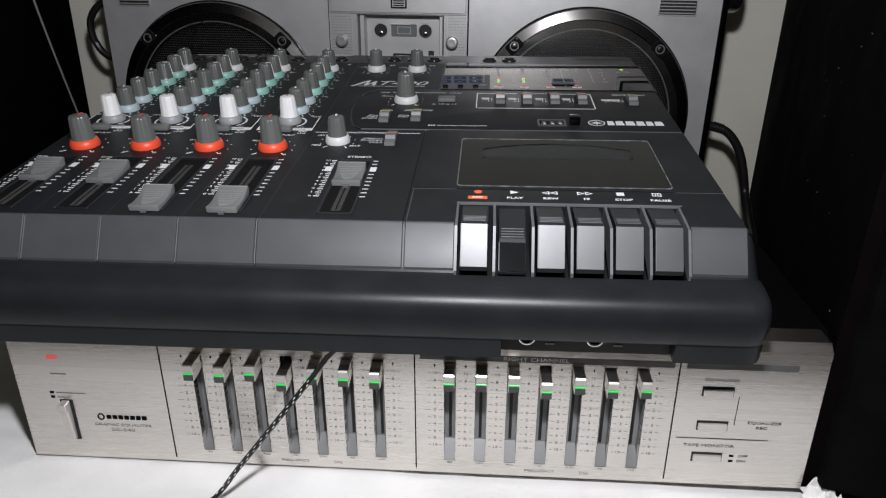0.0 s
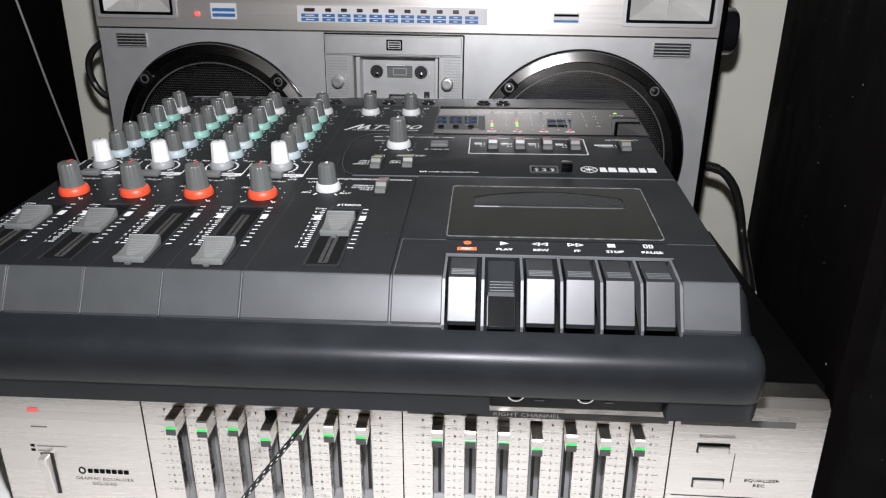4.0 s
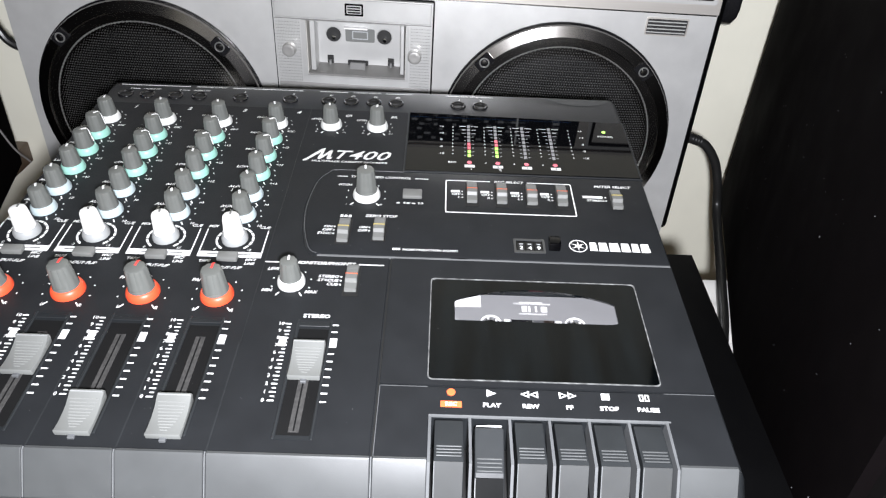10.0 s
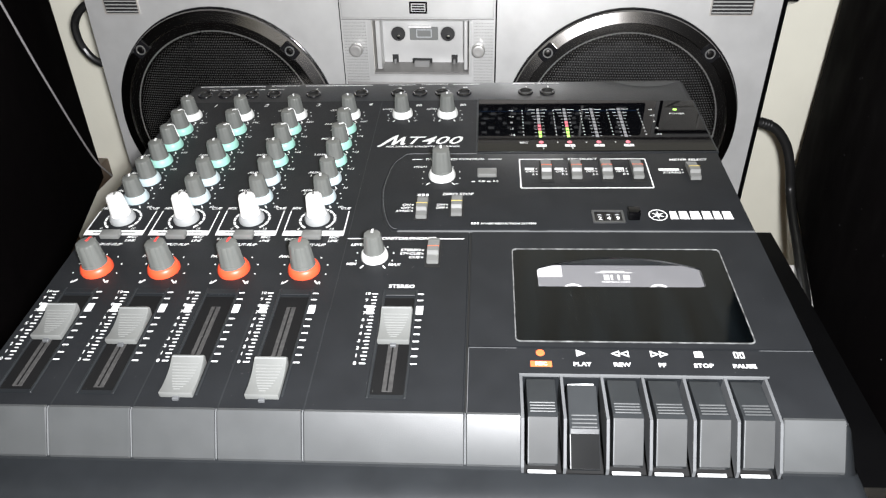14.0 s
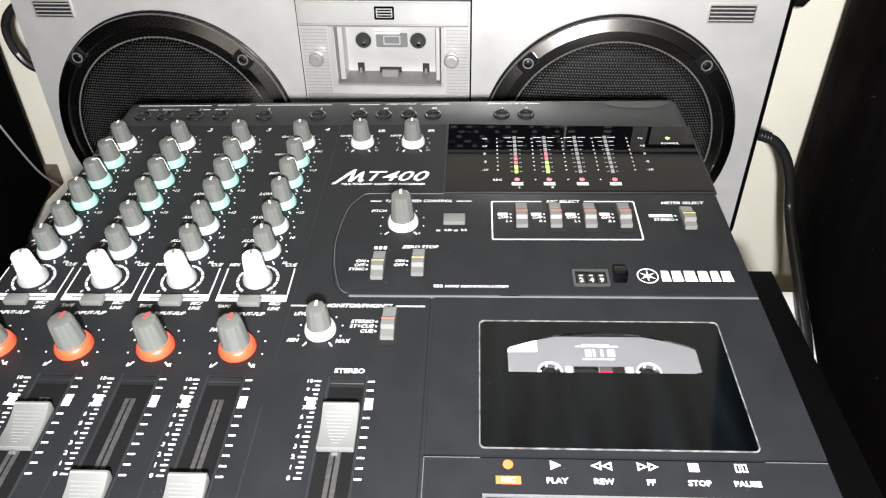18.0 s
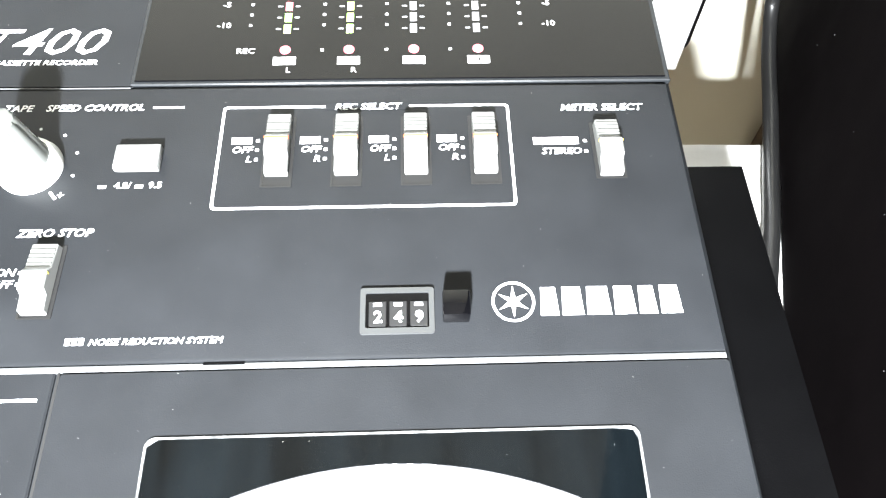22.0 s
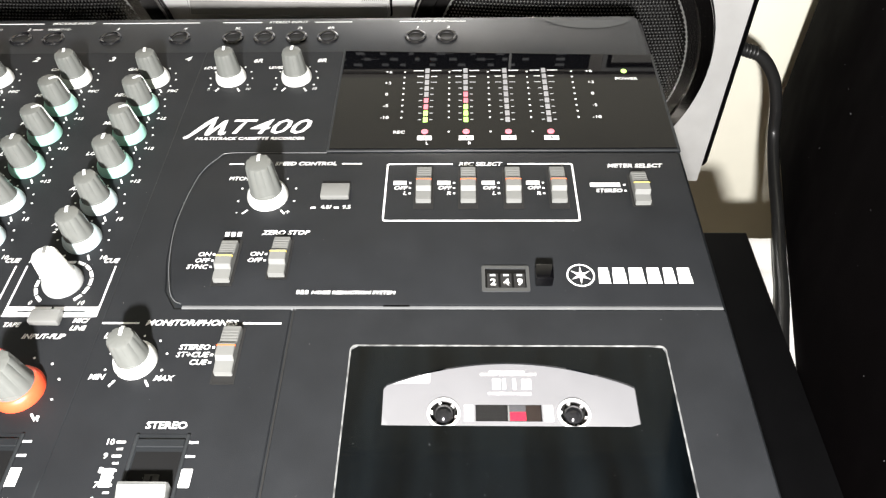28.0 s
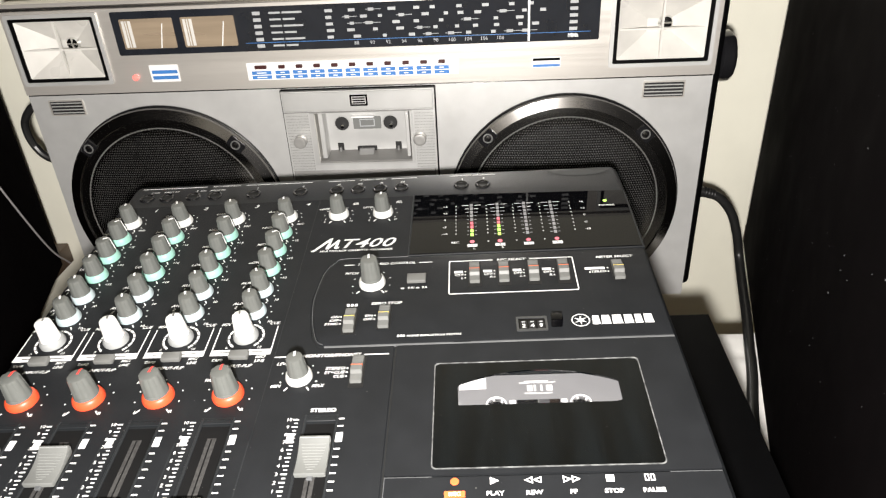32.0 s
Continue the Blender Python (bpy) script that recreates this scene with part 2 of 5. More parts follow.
def box(x0, x1, y0, y1, z0, z1, bevel=0.0, seg=2, bm=None):
    mine = bmesh.new()
    bmesh.ops.create_cube(mine, size=1)
    for v in mine.verts:
        v.co = ((x0 + x1) / 2 + v.co.x * (x1 - x0), (y0 + y1) / 2 + v.co.y * (y1 - y0), (z0 + z1) / 2 + v.co.z * (z1 - z0))
    if bevel:
        bmesh.ops.bevel(mine, geom=mine.edges[:], offset=bevel, segments=seg, profile=0.5, affect="EDGES")
    return join(bm, mine)


def join(bm, mine):
    if bm is None:
        return mine
    me = bpy.data.meshes.new("tmp")
    mine.to_mesh(me)
    bm.from_mesh(me)
    bpy.data.meshes.remove(me)
    mine.free()
    return bm


def slab(pts, z0, z1, bevel=0.0, seg=2, bm=None, axis="z"):
    """A prism over a flat outline; axis x: the outline is (y, z) and runs along x."""
    mine = bmesh.new()
    if axis == "z":
        a = [mine.verts.new((x, y, z0)) for x, y in pts]
        b = [mine.verts.new((x, y, z1)) for x, y in pts]
    elif axis == "x":
        a = [mine.verts.new((z0, y, z)) for y, z in pts]
        b = [mine.verts.new((z1, y, z)) for y, z in pts]
    else:
        a = [mine.verts.new((x, z0, z)) for x, z in pts]
        b = [mine.verts.new((x, z1, z)) for x, z in pts]
    n = len(pts)
    lo, hi = mine.faces.new(a), mine.faces.new(b[::-1])
    for i in range(n):
        mine.faces.new((a[i], b[i], b[(i + 1) % n], a[(i + 1) % n]))
    bmesh.ops.recalc_face_normals(mine, faces=mine.faces)
    if bevel:
        edges = [e for e in hi.edges] + ([e for e in lo.edges] if axis != "z" else [])
        bmesh.ops.bevel(mine, geom=edges, offset=bevel, segments=seg, profile=0.5, affect="EDGES")
    return join(bm, mine)


def rrect(x0, x1, y0, y1, r, n=5):
    out = []
    for cx, cy, a in ((x1 - r, y1 - r, 0), (x0 + r, y1 - r, 90), (x0 + r, y0 + r, 180), (x1 - r, y0 + r, 270)):
        for k in range(n + 1):
            t = radians(a + 90 * k / n)
            out.append((cx + r * math.cos(t), cy + r * math.sin(t)))
    return out


def frame_of(outer, inner, z0, z1, bm=None, axis="z"):
    """A flat frame between two outlines with the same number of points."""
    mine = bmesh.new()
    put = (lambda p, z: (p[0], p[1], z)) if axis == "z" else (lambda p, z: (p[0], z, p[1]))
    rows = [[mine.verts.new(put(p, z)) for p in loop] for loop, z in ((outer, z0), (outer, z1), (inner, z1), (inner, z0))]
    n = len(outer)
    for k in range(4):
        a, b = rows[k], rows[(k + 1) % 4]
        for i in range(n):
            mine.faces.new((a[i], a[(i + 1) % n], b[(i + 1) % n], b[i]))
    return join(bm, mine)


def lathe(profile, n=28, bm=None, ribs=0, depth=0.0, rib_from=0, axis="z", c=(0, 0, 0)):
    """A turned shape from (radius, height) pairs, closed at both ends where the radius is not 0."""
    mine = bmesh.new()
    rings = []
    for j, (r, z) in enumerate(profile):
        ring = []
        for k in range(n):
            a = 2 * math.pi * k / n
            rr = r - (depth if ribs and j >= rib_from and k % (n // ribs) == 0 else 0)
            p = (rr * math.cos(a), rr * math.sin(a), z)
            if axis == "y":
                p = (p[0], -p[2], p[1])
            elif axis == "x":
                p = (p[2], p[0], p[1])
            ring.append(mine.verts.new((p[0] + c[0], p[1] + c[1], p[2] + c[2])))
        rings.append(ring)
    for a, b in zip(rings, rings[1:]):
        for k in range(n):
            mine.faces.new((a[k], a[(k + 1) % n], b[(k + 1) % n], b[k]))
    if profile[0][0] > 0.01:
        mine.faces.new(rings[0][::-1])
    if profile[-1][0] > 0.01:
        mine.faces.new(rings[-1])
    bmesh.ops.remove_doubles(mine, verts=mine.verts, dist=1e-5)
    return join(bm, mine)


def torus(r, small, c=(0, 0, 0), n=40, m=8, bm=None, axis="z"):
    prof = [(r + small * math.cos(2 * math.pi * k / m), small * math.sin(2 * math.pi * k / m)) for k in range(m)]
    mine = bmesh.new()
    rings = []
    for j in range(n):
        a = 2 * math.pi * j / n
        ring = []
        for rr, z in prof:
            p = (rr * math.cos(a), rr * math.sin(a), z)
            if axis == "y":
                p = (p[0], -p[2], p[1])
            ring.append(mine.verts.new((p[0] + c[0], p[1] + c[1], p[2] + c[2])))
        rings.append(ring)
    for j in range(n):
        for k in range(m):
            mine.faces.new((rings[j][k], rings[(j + 1) % n][k], rings[(j + 1) % n][(k + 1) % m], rings[j][(k + 1) % m]))
    return join(bm, mine)


def tube(points, r, n=10, bm=None, turns=24):
    """A round cable along a smooth line through the points."""
    pts = [Vector(p) for p in points]
    ext = [2 * pts[0] - pts[1], *pts, 2 * pts[-1] - pts[-2]]
    line = []
    for i in range(1, len(ext) - 2):
        p0, p1, p2, p3 = ext[i - 1:i + 3]
        for k in range(turns):
            t = k / turns
            line.append(0.5 * ((2 * p1) + (p2 - p0) * t + (2 * p0 - 5 * p1 + 4 * p2 - p3) * t * t + (3 * p1 - p0 - 3 * p2 + p3) * t ** 3))
    line.append(pts[-1])
    mine = bmesh.new()
    rings = []
    for i, p in enumerate(line):
        d = (line[min(i + 1, len(line) - 1)] - line[max(i - 1, 0)]).normalized()
        side = d.cross(Vector((0.3, 0.2, 1) if abs(d.z) < 0.9 else (1, 0, 0))).normalized()
        up = side.cross(d)
        rings.append([mine.verts.new(p + r * (math.cos(2 * math.pi * k / n) * side + math.sin(2 * math.pi * k / n) * up)) for k in range(n)])
    for a, b in zip(rings, rings[1:]):
        for k in range(n):
            mine.faces.new((a[k], a[(k + 1) % n], b[(k + 1) % n], b[k]))
    mine.faces.new(rings[0][::-1])
    mine.faces.new(rings[-1])
    return join(bm, mine)


letter_cache = {}


def lettering(words, size, x, y, z, parent, material="white", align="CENTER", slant=0.0, rot=(0, 0, 0), wide=1.0, bold=0.0, name="lettering"):
    """Printed words; the middle of their height lies at the place given."""
    key = (words, size, material, align, slant, wide, bold)
    if key not in letter_cache:
        cu = bpy.data.curves.new("words", "FONT")
        cu.body, cu.size, cu.align_x, cu.align_y, cu.shear = words, size / 1000, align, "CENTER", slant
        cu.resolution_u = 2
        cu.offset = bold * 0.9 / 1000
        tmp = bpy.data.objects.new("words", cu)
        scene.collection.objects.link(tmp)
        me = bpy.data.meshes.new_from_object(tmp.evaluated_get(bpy.context.evaluated_depsgraph_get()))
        bpy.data.objects.remove(tmp)
        me.transform(Matrix.Diagonal((wide, 1, 1, 1)))
        me.materials.clear()
        me.materials.append(M[material])
        letter_cache[key] = me
    return obj(name, letter_cache[key], parent, (x, y, z), rot)


def grid_plate(xs, zs, is_open, y0, y1):
    """One welded plate over a grid of lines, with openings through it."""
    bm = bmesh.new()
    spot = {}

    def v(i, j, k):
        if (i, j, k) not in spot:
            spot[i, j, k] = bm.verts.new((xs[i], (y0, y1)[k], zs[j]))
        return spot[i, j, k]

    nx, nz = len(xs) - 1, len(zs) - 1
    full = {(i, j) for i in range(nx) for j in range(nz) if not is_open((xs[i] + xs[i + 1]) / 2, (zs[j] + zs[j + 1]) / 2)}
    for i, j in full:
        for k in (0, 1):
            bm.faces.new((v(i, j, k), v(i + 1, j, k), v(i + 1, j + 1, k), v(i, j + 1, k)))
        for (di, dj), (a, b) in (((-1, 0), ((0, 0), (0, 1))), ((1, 0), ((1, 0), (1, 1))), ((0, -1), ((0, 0), (1, 0))), ((0, 1), ((0, 1), (1, 1)))):
            if (i + di, j + dj) not in full:
                p, q = (i + a[0], j + a[1]), (i + b[0], j + b[1])
                bm.faces.new((v(*p, 0), v(*q, 0), v(*q, 1), v(*p, 1)))
    return bm


# ---- the room ----
def setting(name, bm, material, label, category, kind="structure"):
    ob = part(name, bm, material, None, label)
    return tagged(ob, label, category, kind=kind)


setting("floor", box(-1600, 1900, -2200, 440, -780, -760), "floor", "brown wooden floor of the dark room", "floor")
setting("ceiling", box(-1600, 1900, -2200, 440, 1640, 1660), "ceiling", "plain white ceiling above the dark room", "ceiling")
setting("wall_north", box(-1600, 1900, 400, 440, -760, 1640), "wall", "cream painted wall behind the stereo gear", "wall")
setting("wall_south", box(-1600, 1900, -2240, -2200, -760, 1640), "wall", "cream painted wall at the back of the room", "wall")
setting("wall_west", box(-1640, -1600, -2200, 440, -760, 1640), "wall", "cream painted side wall in the dark", "wall")
setting("wall_east", box(1900, 1940, -2200, 440, -760, 1640), "wall", "cream painted side wall in the dark", "wall")
table = thing("table", "dark wooden table under a white cloth", "table", (0, 0, -20))
part("tabletop", box(-900, 900, -230, 200, -30, 0, 4), "wood", table)
for sx in (-860, 860):
    for sy in (-190, 160):
        part("leg", box(sx - 30, sx + 30, sy - 30, sy + 30, -740, -31, 3), "wood", table)


def cloth_mesh():
    bm = bmesh.new()
    nx, ny = 200, 90
    grid = []
    for j in range(ny + 1):
        row = []
        for i in range(nx + 1):
            x, y = -895 + 1790 * i / nx, -225 + 424 * j / ny
            h = -3 + 1.6 * noise.noise(Vector((x * 0.012, y * 0.09, 0))) + 1.0 * noise.noise(Vector((x * 0.05, y * 0.16, 4)))
            row.append(bm.verts.new((x, y, min(h, -0.4))))
        grid.append(row)
    for j in range(ny):
        for i in range(nx):
            bm.faces.new((grid[j][i], grid[j][i + 1], grid[j + 1][i + 1], grid[j + 1][i]))
    ring = [e for e in bm.edges if e.is_boundary]
    ext = bmesh.ops.extrude_edge_only(bm, edges=ring)
    for v in ext["geom"]:
        if isinstance(v, bmesh.types.BMVert):
            v.co.z = -19.5
    return bm


tagged(part("tablecloth", cloth_mesh(), "cloth"), "white ribbed cloth spread over the table", "tablecloth")


shelf = thing("low_shelf", "plain dark low shelf behind the table", "shelf")
part("top", box(-322, 222, 268, 394, -24, 0, 2), "wood", shelf)
for x in (-315, -60, 190):
    part("upright", box(x, x + 24, 272, 390, -760, -24, 1), "wood", shelf)
stand = thing("speaker_stand", "plain dark stand under the loudspeaker", "stand")
part("top", box(345, 640, 205, 396, -24, 0, 2), "wood", stand)
part("column", box(400, 560, 230, 380, -760, -24, 2), "wood", stand)
stand = thing("speaker_stand", "plain dark stand under the loudspeaker", "stand")
part("top", box(-720, -425, 205, 396, -24, 0, 2), "wood", stand)
part("column", box(-640, -480, 230, 380, -760, -24, 2), "wood", stand)

# ---- loudspeaker cabinets left and right ----
def cabinet(name, inner_front, inner_rear, depth_dir, label):
    fx, fy = inner_front
    rx, ry = inner_rear
    w = 300 * depth_dir
    q = (fx - rx) / (ry - fy) * abs(w)
    ob = thing(name, label, "loudspeaker", (0, 0, 0), group="loudspeakers beside the gear")
    pts = [(fx, fy), (fx + w, fy + q * depth_dir), (rx + w, ry + q * depth_dir), (rx, ry)]
    part("cabinet", slab(pts, 0.5, 640, 3, 2), "veneer", ob)
    e = q * depth_dir
    g = [(fx + 6 * depth_dir, fy - 8), (fx + w - 6 * depth_dir, fy + e - 8), (fx + w - 6 * depth_dir, fy + e - 1), (fx + 6 * depth_dir, fy - 1)]
    part("grille", slab(g, 8, 632, 2, 2), "grille", ob)
    return ob


right_speaker = cabinet("loudspeaker", (195.4, -120), (328, 353), 1, "tall black loudspeaker cabinet with dusty vinyl side")
cabinet("loudspeaker", (-280, -116), (-406, 345), -1, "tall black loudspeaker cabinet in deep shadow")
# dust clinging to the inner side
rng = random.Random(11)
flecks = bmesh.new()
for k in range(45):
    u = rng.uniform(0.02, 0.75)
    x, y, z = 195.4 + 132.6 * u, -120 + 473 * u, rng.triangular(20, 330, 150)
    r = rng.choice((0.12, 0.14, 0.16, 0.2, 0.32))
    box(x - 0.25, x + 0.05, y - r, y + r, z - r * rng.uniform(0.5, 1.8), z + r, bm=flecks)
tagged(part("dust", flecks, "dust", right_speaker, smooth=False), "scattered pale dust specks", kind="stuff")
screw = part("screw", lathe([(0, -1), (3.2, -1), (3.2, 0.6), (1.5, 1.6), (0, 1.8)], 16, axis="x"), "chrome", right_speaker, "small shiny screw", (201.8, -98, 26), (0, 0, 165))
wire = part("hanging_wire", tube([(-338, 122, 365), (-355, 188, 258), (-371, 246, 148), (-387, 306, 45), (-396, 344, 3)], 0.9, 8), "braid")
tagged(wire, "thin grey braided wire hanging down beside the cabinet", "wire")


# ---- graphic equaliser ----
M["band"] = mat("grey_band_print", (0.10, 0.098, 0.094), 0.45, metal=0.3)
M["channel"] = mat("grey_slot_metal", (0.20, 0.20, 0.197), 0.45)
M["ramp"] = mat("pale_slot_end", (0.15, 0.15, 0.147), 0.4)
M["knob_face"] = mat("dark_slider_front", (0.05, 0.05, 0.05), 0.35)
M["print"] = mat("fine_grey_print", (0.15, 0.147, 0.14), 0.5)
eq = thing("graphic_equalizer", "silver graphic equaliser with fourteen vertical sliders", "equalizer", (1.5, -122, -1.2), (0, -0.6, 0))
X0, X1 = -196.0, 193.5
ZT = 81.0
part("case", slab([(X0 + 4, 16), (X1 + 4, 16), (X1 + 14, 234), (X0 + 4, 234)], 3, ZT, 1.5), "blackmetal", eq, "black painted metal case")
SLOTS = [-102.0 + 14.72 * k for k in range(7)] + [20.8 + 14.95 * k for k in range(7)]
SZ0, SZ1 = 9.0, 66.6
# the slots are real openings through the face plate
edges = [X0] + [v for x in SLOTS for v in (x - 2.9, x + 2.9)] + [X1]
part("face_plate", grid_plate(edges, [1.2, SZ0, SZ1, 77.5], lambda x, z: SZ0 < z < SZ1 and min(abs(x - c) for c in SLOTS) < 2.9, 0, 4), "steel", eq, "brushed silver face plate", smooth=False)
part("case_front", box(X0 + 4, X1 - 2, 8.3, 17, 3, ZT - 0.5), "blackmetal", eq)
part("top_bevel", slab([(0, 77.5), (3.8, 81.2), (16, 81.3), (16, 77.5)], X0, X1, axis="x"), "steel", eq)
for x in (X0 + 30, X1 - 30):
    for y in (30, 205):
        part("foot", lathe([(9, 0.2), (9, 3.2)], 16), "blackmetal", eq, loc=(x, y, 0))
LED_Z = [61.4, 60.9, 62.3, 57.4, 61.5, 61.3, 60.8, 61.1, 61.5, 61.6, 58.7, 61.9, 60.5, 61.0]
for k, x in enumerate(SLOTS):
    part("slot", frame_of(rrect(x - 3.3, x + 3.3, SZ0 - 0.4, SZ1 + 0.4, 0.3, 1), rrect(x - 2.85, x + 2.85, SZ0, SZ1, 0.2, 1), -0.25, 0.2, axis="y"), "steel", eq)
    part("slot_wall", box(x - 2.95, x + 2.95, 7.6, 8.2, SZ0 - 1, SZ1 + 1), "channel", eq)
    for s in (-1, 1):
        part("slot_side", box(min(x + s * 2.92, x + s * 3.3), max(x + s * 2.92, x + s * 3.3), 3.9, 8.0, SZ0 - 1, SZ1 + 1), "channel", eq)
    part("slot_rail", box(x - 0.75, x + 0.75, 7.3, 7.7, SZ0 + 9, SZ1), "well", eq)
    part("slot_end", slab([(0.3, SZ0), (7.5, SZ0), (7.5, SZ0 + 8)], x - 2.85, x + 2.85, axis="x"), "ramp", eq)
    part("slot_top", slab([(0.3, SZ1), (7.5, SZ1), (7.5, SZ1 - 2.5)], x - 2.85, x + 2.85, axis="x"), "channel", eq)
    z = LED_Z[k]
    sk = part("slider_knob", slab([(-10, z - 4.2), (-10.4, z - 3.8), (-10.4, z + 3.9), (-9.8, z + 4.5), (0, z + 5.0), (7, z + 5.0), (7, z - 2.4), (-1, z - 3.0)], x - 2.5, x + 2.5, 0.2, 1, axis="x"), "steel", eq, "metallic slider knob")
    part("knob_front", box(x - 2.35, x + 2.35, -10.7, -10.3, z - 3.9, z - 0.5, 0.1, 1), "knob_face", sk, "dark lower front of the slider knob")
    part("knob_top", box(x - 2.35, x + 2.35, -10.7, -10.3, z + 0.6, z + 4.0, 0.1, 1), "silver_warm", sk, "pale upper front of the slider knob")
    part("led", box(x - 2.4, x + 2.4, -11.0, -10.6, z - 0.45, z + 0.45, 0.12, 1), "led_green", sk, "lit green lamp")
# printed scales
marks = [SLOTS[0] - 7.3] + [(a + b) / 2 for a, b in zip(SLOTS[:6], SLOTS[1:7])] + [SLOTS[6] + 7.3]
marks += [SLOTS[7] - 7.3] + [(a + b) / 2 for a, b in zip(SLOTS[7:13], SLOTS[8:14])] + [SLOTS[13] + 7.3]
for x in marks:
    tick = bmesh.new()
    for j in range(11):
        z = 39.2 + 4.18 * (j - 5)
        w = 3.0 if j == 5 else 1.3
        box(x + 2.0, x + 2.0 + w, -0.12, 0.1, z - 0.09, z + 0.09, bm=tick)
        box(x - 2.0 - w, x - 2.0, -0.12, 0.1, z - 0.09, z + 0.09, bm=tick)
        lettering(str(abs(j - 5) * 2), 2.0, x, -0.1, z, eq, "print", rot=(90, 0, 0), wide=1.35)
    part("printed_scale", tick, "print", eq)
    part("plus_mark", slab([(x - 0.45, 64.3), (x, 63.4), (x + 0.45, 64.3), (x, 65.2)], -0.12, 0.1, axis="y"), "blackmetal", eq)
for base in (0, 7):
    for k, w in enumerate(("60", "150", "400", "1k", "2.4k", "6k", "15k")):
        lettering(w, 2.0, SLOTS[base + k], -0.1, 7.9, eq, "print", rot=(90, 0, 0), wide=1.25)
    mid = SLOTS[base + 3]
    lettering("FREQUENCY", 2.0, mid, -0.1, 4.6, eq, "print", rot=(90, 0, 0), wide=1.3)
    lettering("[Hz]", 2.0, mid + 22, -0.1, 4.6, eq, "print", rot=(90, 0, 0), wide=1.2)
for x in (-120.3, 4.0, 127.0):
    part("divider_line", box(x - 0.3, x + 0.3, -0.15, 0.1, 3.4, 71), "blackmetal", eq)
for a, b in ((6.5, 124.5), (130, 180)):
    part("header_band", box(a, b, -0.2, 0.1, 67.6, 70.8), "band", eq)
lettering("RIGHT CHANNEL", 2.9, 61, -0.3, 69.2, eq, "white", rot=(90, 0, 0), wide=1.35)
part("power_led", box(-177.4, -172.2, -0.4, 0.3, 59.9, 62.2, 0.1, 1), "led_red", eq, "lit red power lamp")
part("power_label", box(-177.5, -169.5, -0.12, 0.1, 51.2, 51.9), "print", eq)
for z, w in ((40.4, 15), (37.8, 4)):
    part("switch_mark", box(-180.0, -177.9, -0.14, 0.1, z - 0.6, z + 0.8), "blackmetal", eq)
    part("switch_label", box(-176.7, -176.7 + w, -0.12, 0.1, z - 0.3, z + 0.3), "print", eq)
part("power_recess", box(-175.8, -169.2, -0.16, 0.1, 12.2, 36.4), "well", eq)
part("power_lever", slab([(0, 13), (-2, 13.4), (-3.6, 31), (-4.6, 31.5), (-4.6, 35.6), (0, 36)], -175.0, -170.8, 0.4, 1, axis="x"), "silver_warm", eq, "long metal power lever")
part("brand_mark", frame_of([(-156.2 + 1.9 * math.cos(a), 26.8 + 2.1 * math.sin(a)) for a in np.linspace(0, 6.0, 20)], [(-156.2 + 1.1 * math.cos(a), 26.8 + 1.3 * math.sin(a)) for a in np.linspace(0, 6.0, 20)], -0.14, 0.1, axis="y"), "blackmetal", eq)
for k in range(7):
    part("brand_bar", box(-153.2 + 3.05 * k, -150.8 + 3.05 * k, -0.14, 0.1, 25.6, 28.0, 0.3, 1), "blackmetal", eq)
lettering("GRAPHIC EQUALIZER", 2.3, -145.5, -0.12, 22.0, eq, "print", rot=(90, 0, 0), wide=1.35)
lettering("SG-540", 2.8, -146.0, -0.12, 19.0, eq, "print", rot=(90, 0, 0), wide=1.5)
for z, w in ((55.6, "a"), (36.4, "b"), (18.0, "c")):
    part("button_recess", box(138.6, 153.2, -0.16, 0.1, z - 2.8, z + 2.6), "well", eq)
    part("push_button", box(139.2, 152.6, -1.6, 3, z - 2.2, z + 1.4, 0.4, 1), "silver_warm", eq, "silver push button")
lettering("EQUALIZER", 2.2, 147, -0.12, 61.8, eq, "print", rot=(90, 0, 0), wide=1.4)
lettering("EQUALIZER", 2.2, 170, -0.12, 38.6, eq, "blackmetal", rot=(90, 0, 0), wide=1.4)
lettering("REC", 2.2, 169, -0.12, 35.8, eq, "blackmetal", rot=(90, 0, 0), wide=1.4)
lettering("TAPE MONITOR", 2.4, 146, -0.12, 24.5, eq, "blackmetal", rot=(90, 0, 0), wide=1.4)
lettering("OFF", 2.1, 163, -0.12, 19.0, eq, "blackmetal", rot=(90, 0, 0), wide=1.3)
lettering("ON", 2.1, 162.5, -0.12, 16.0, eq, "blackmetal", rot=(90, 0, 0), wide=1.3)
for z in (19.0, 16.0):
    part("switch_mark", box(156.5, 158.6, -0.14, 0.1, z - 0.6, z + 0.6), "blackmetal", eq)
part("divider_line", box(130, 173, -0.15, 0.1, 28.6, 29.0), "blackmetal", eq)
part("divider_line", box(155.8, 156.1, -0.15, 0.1, 37, 53), "blackmetal", eq)

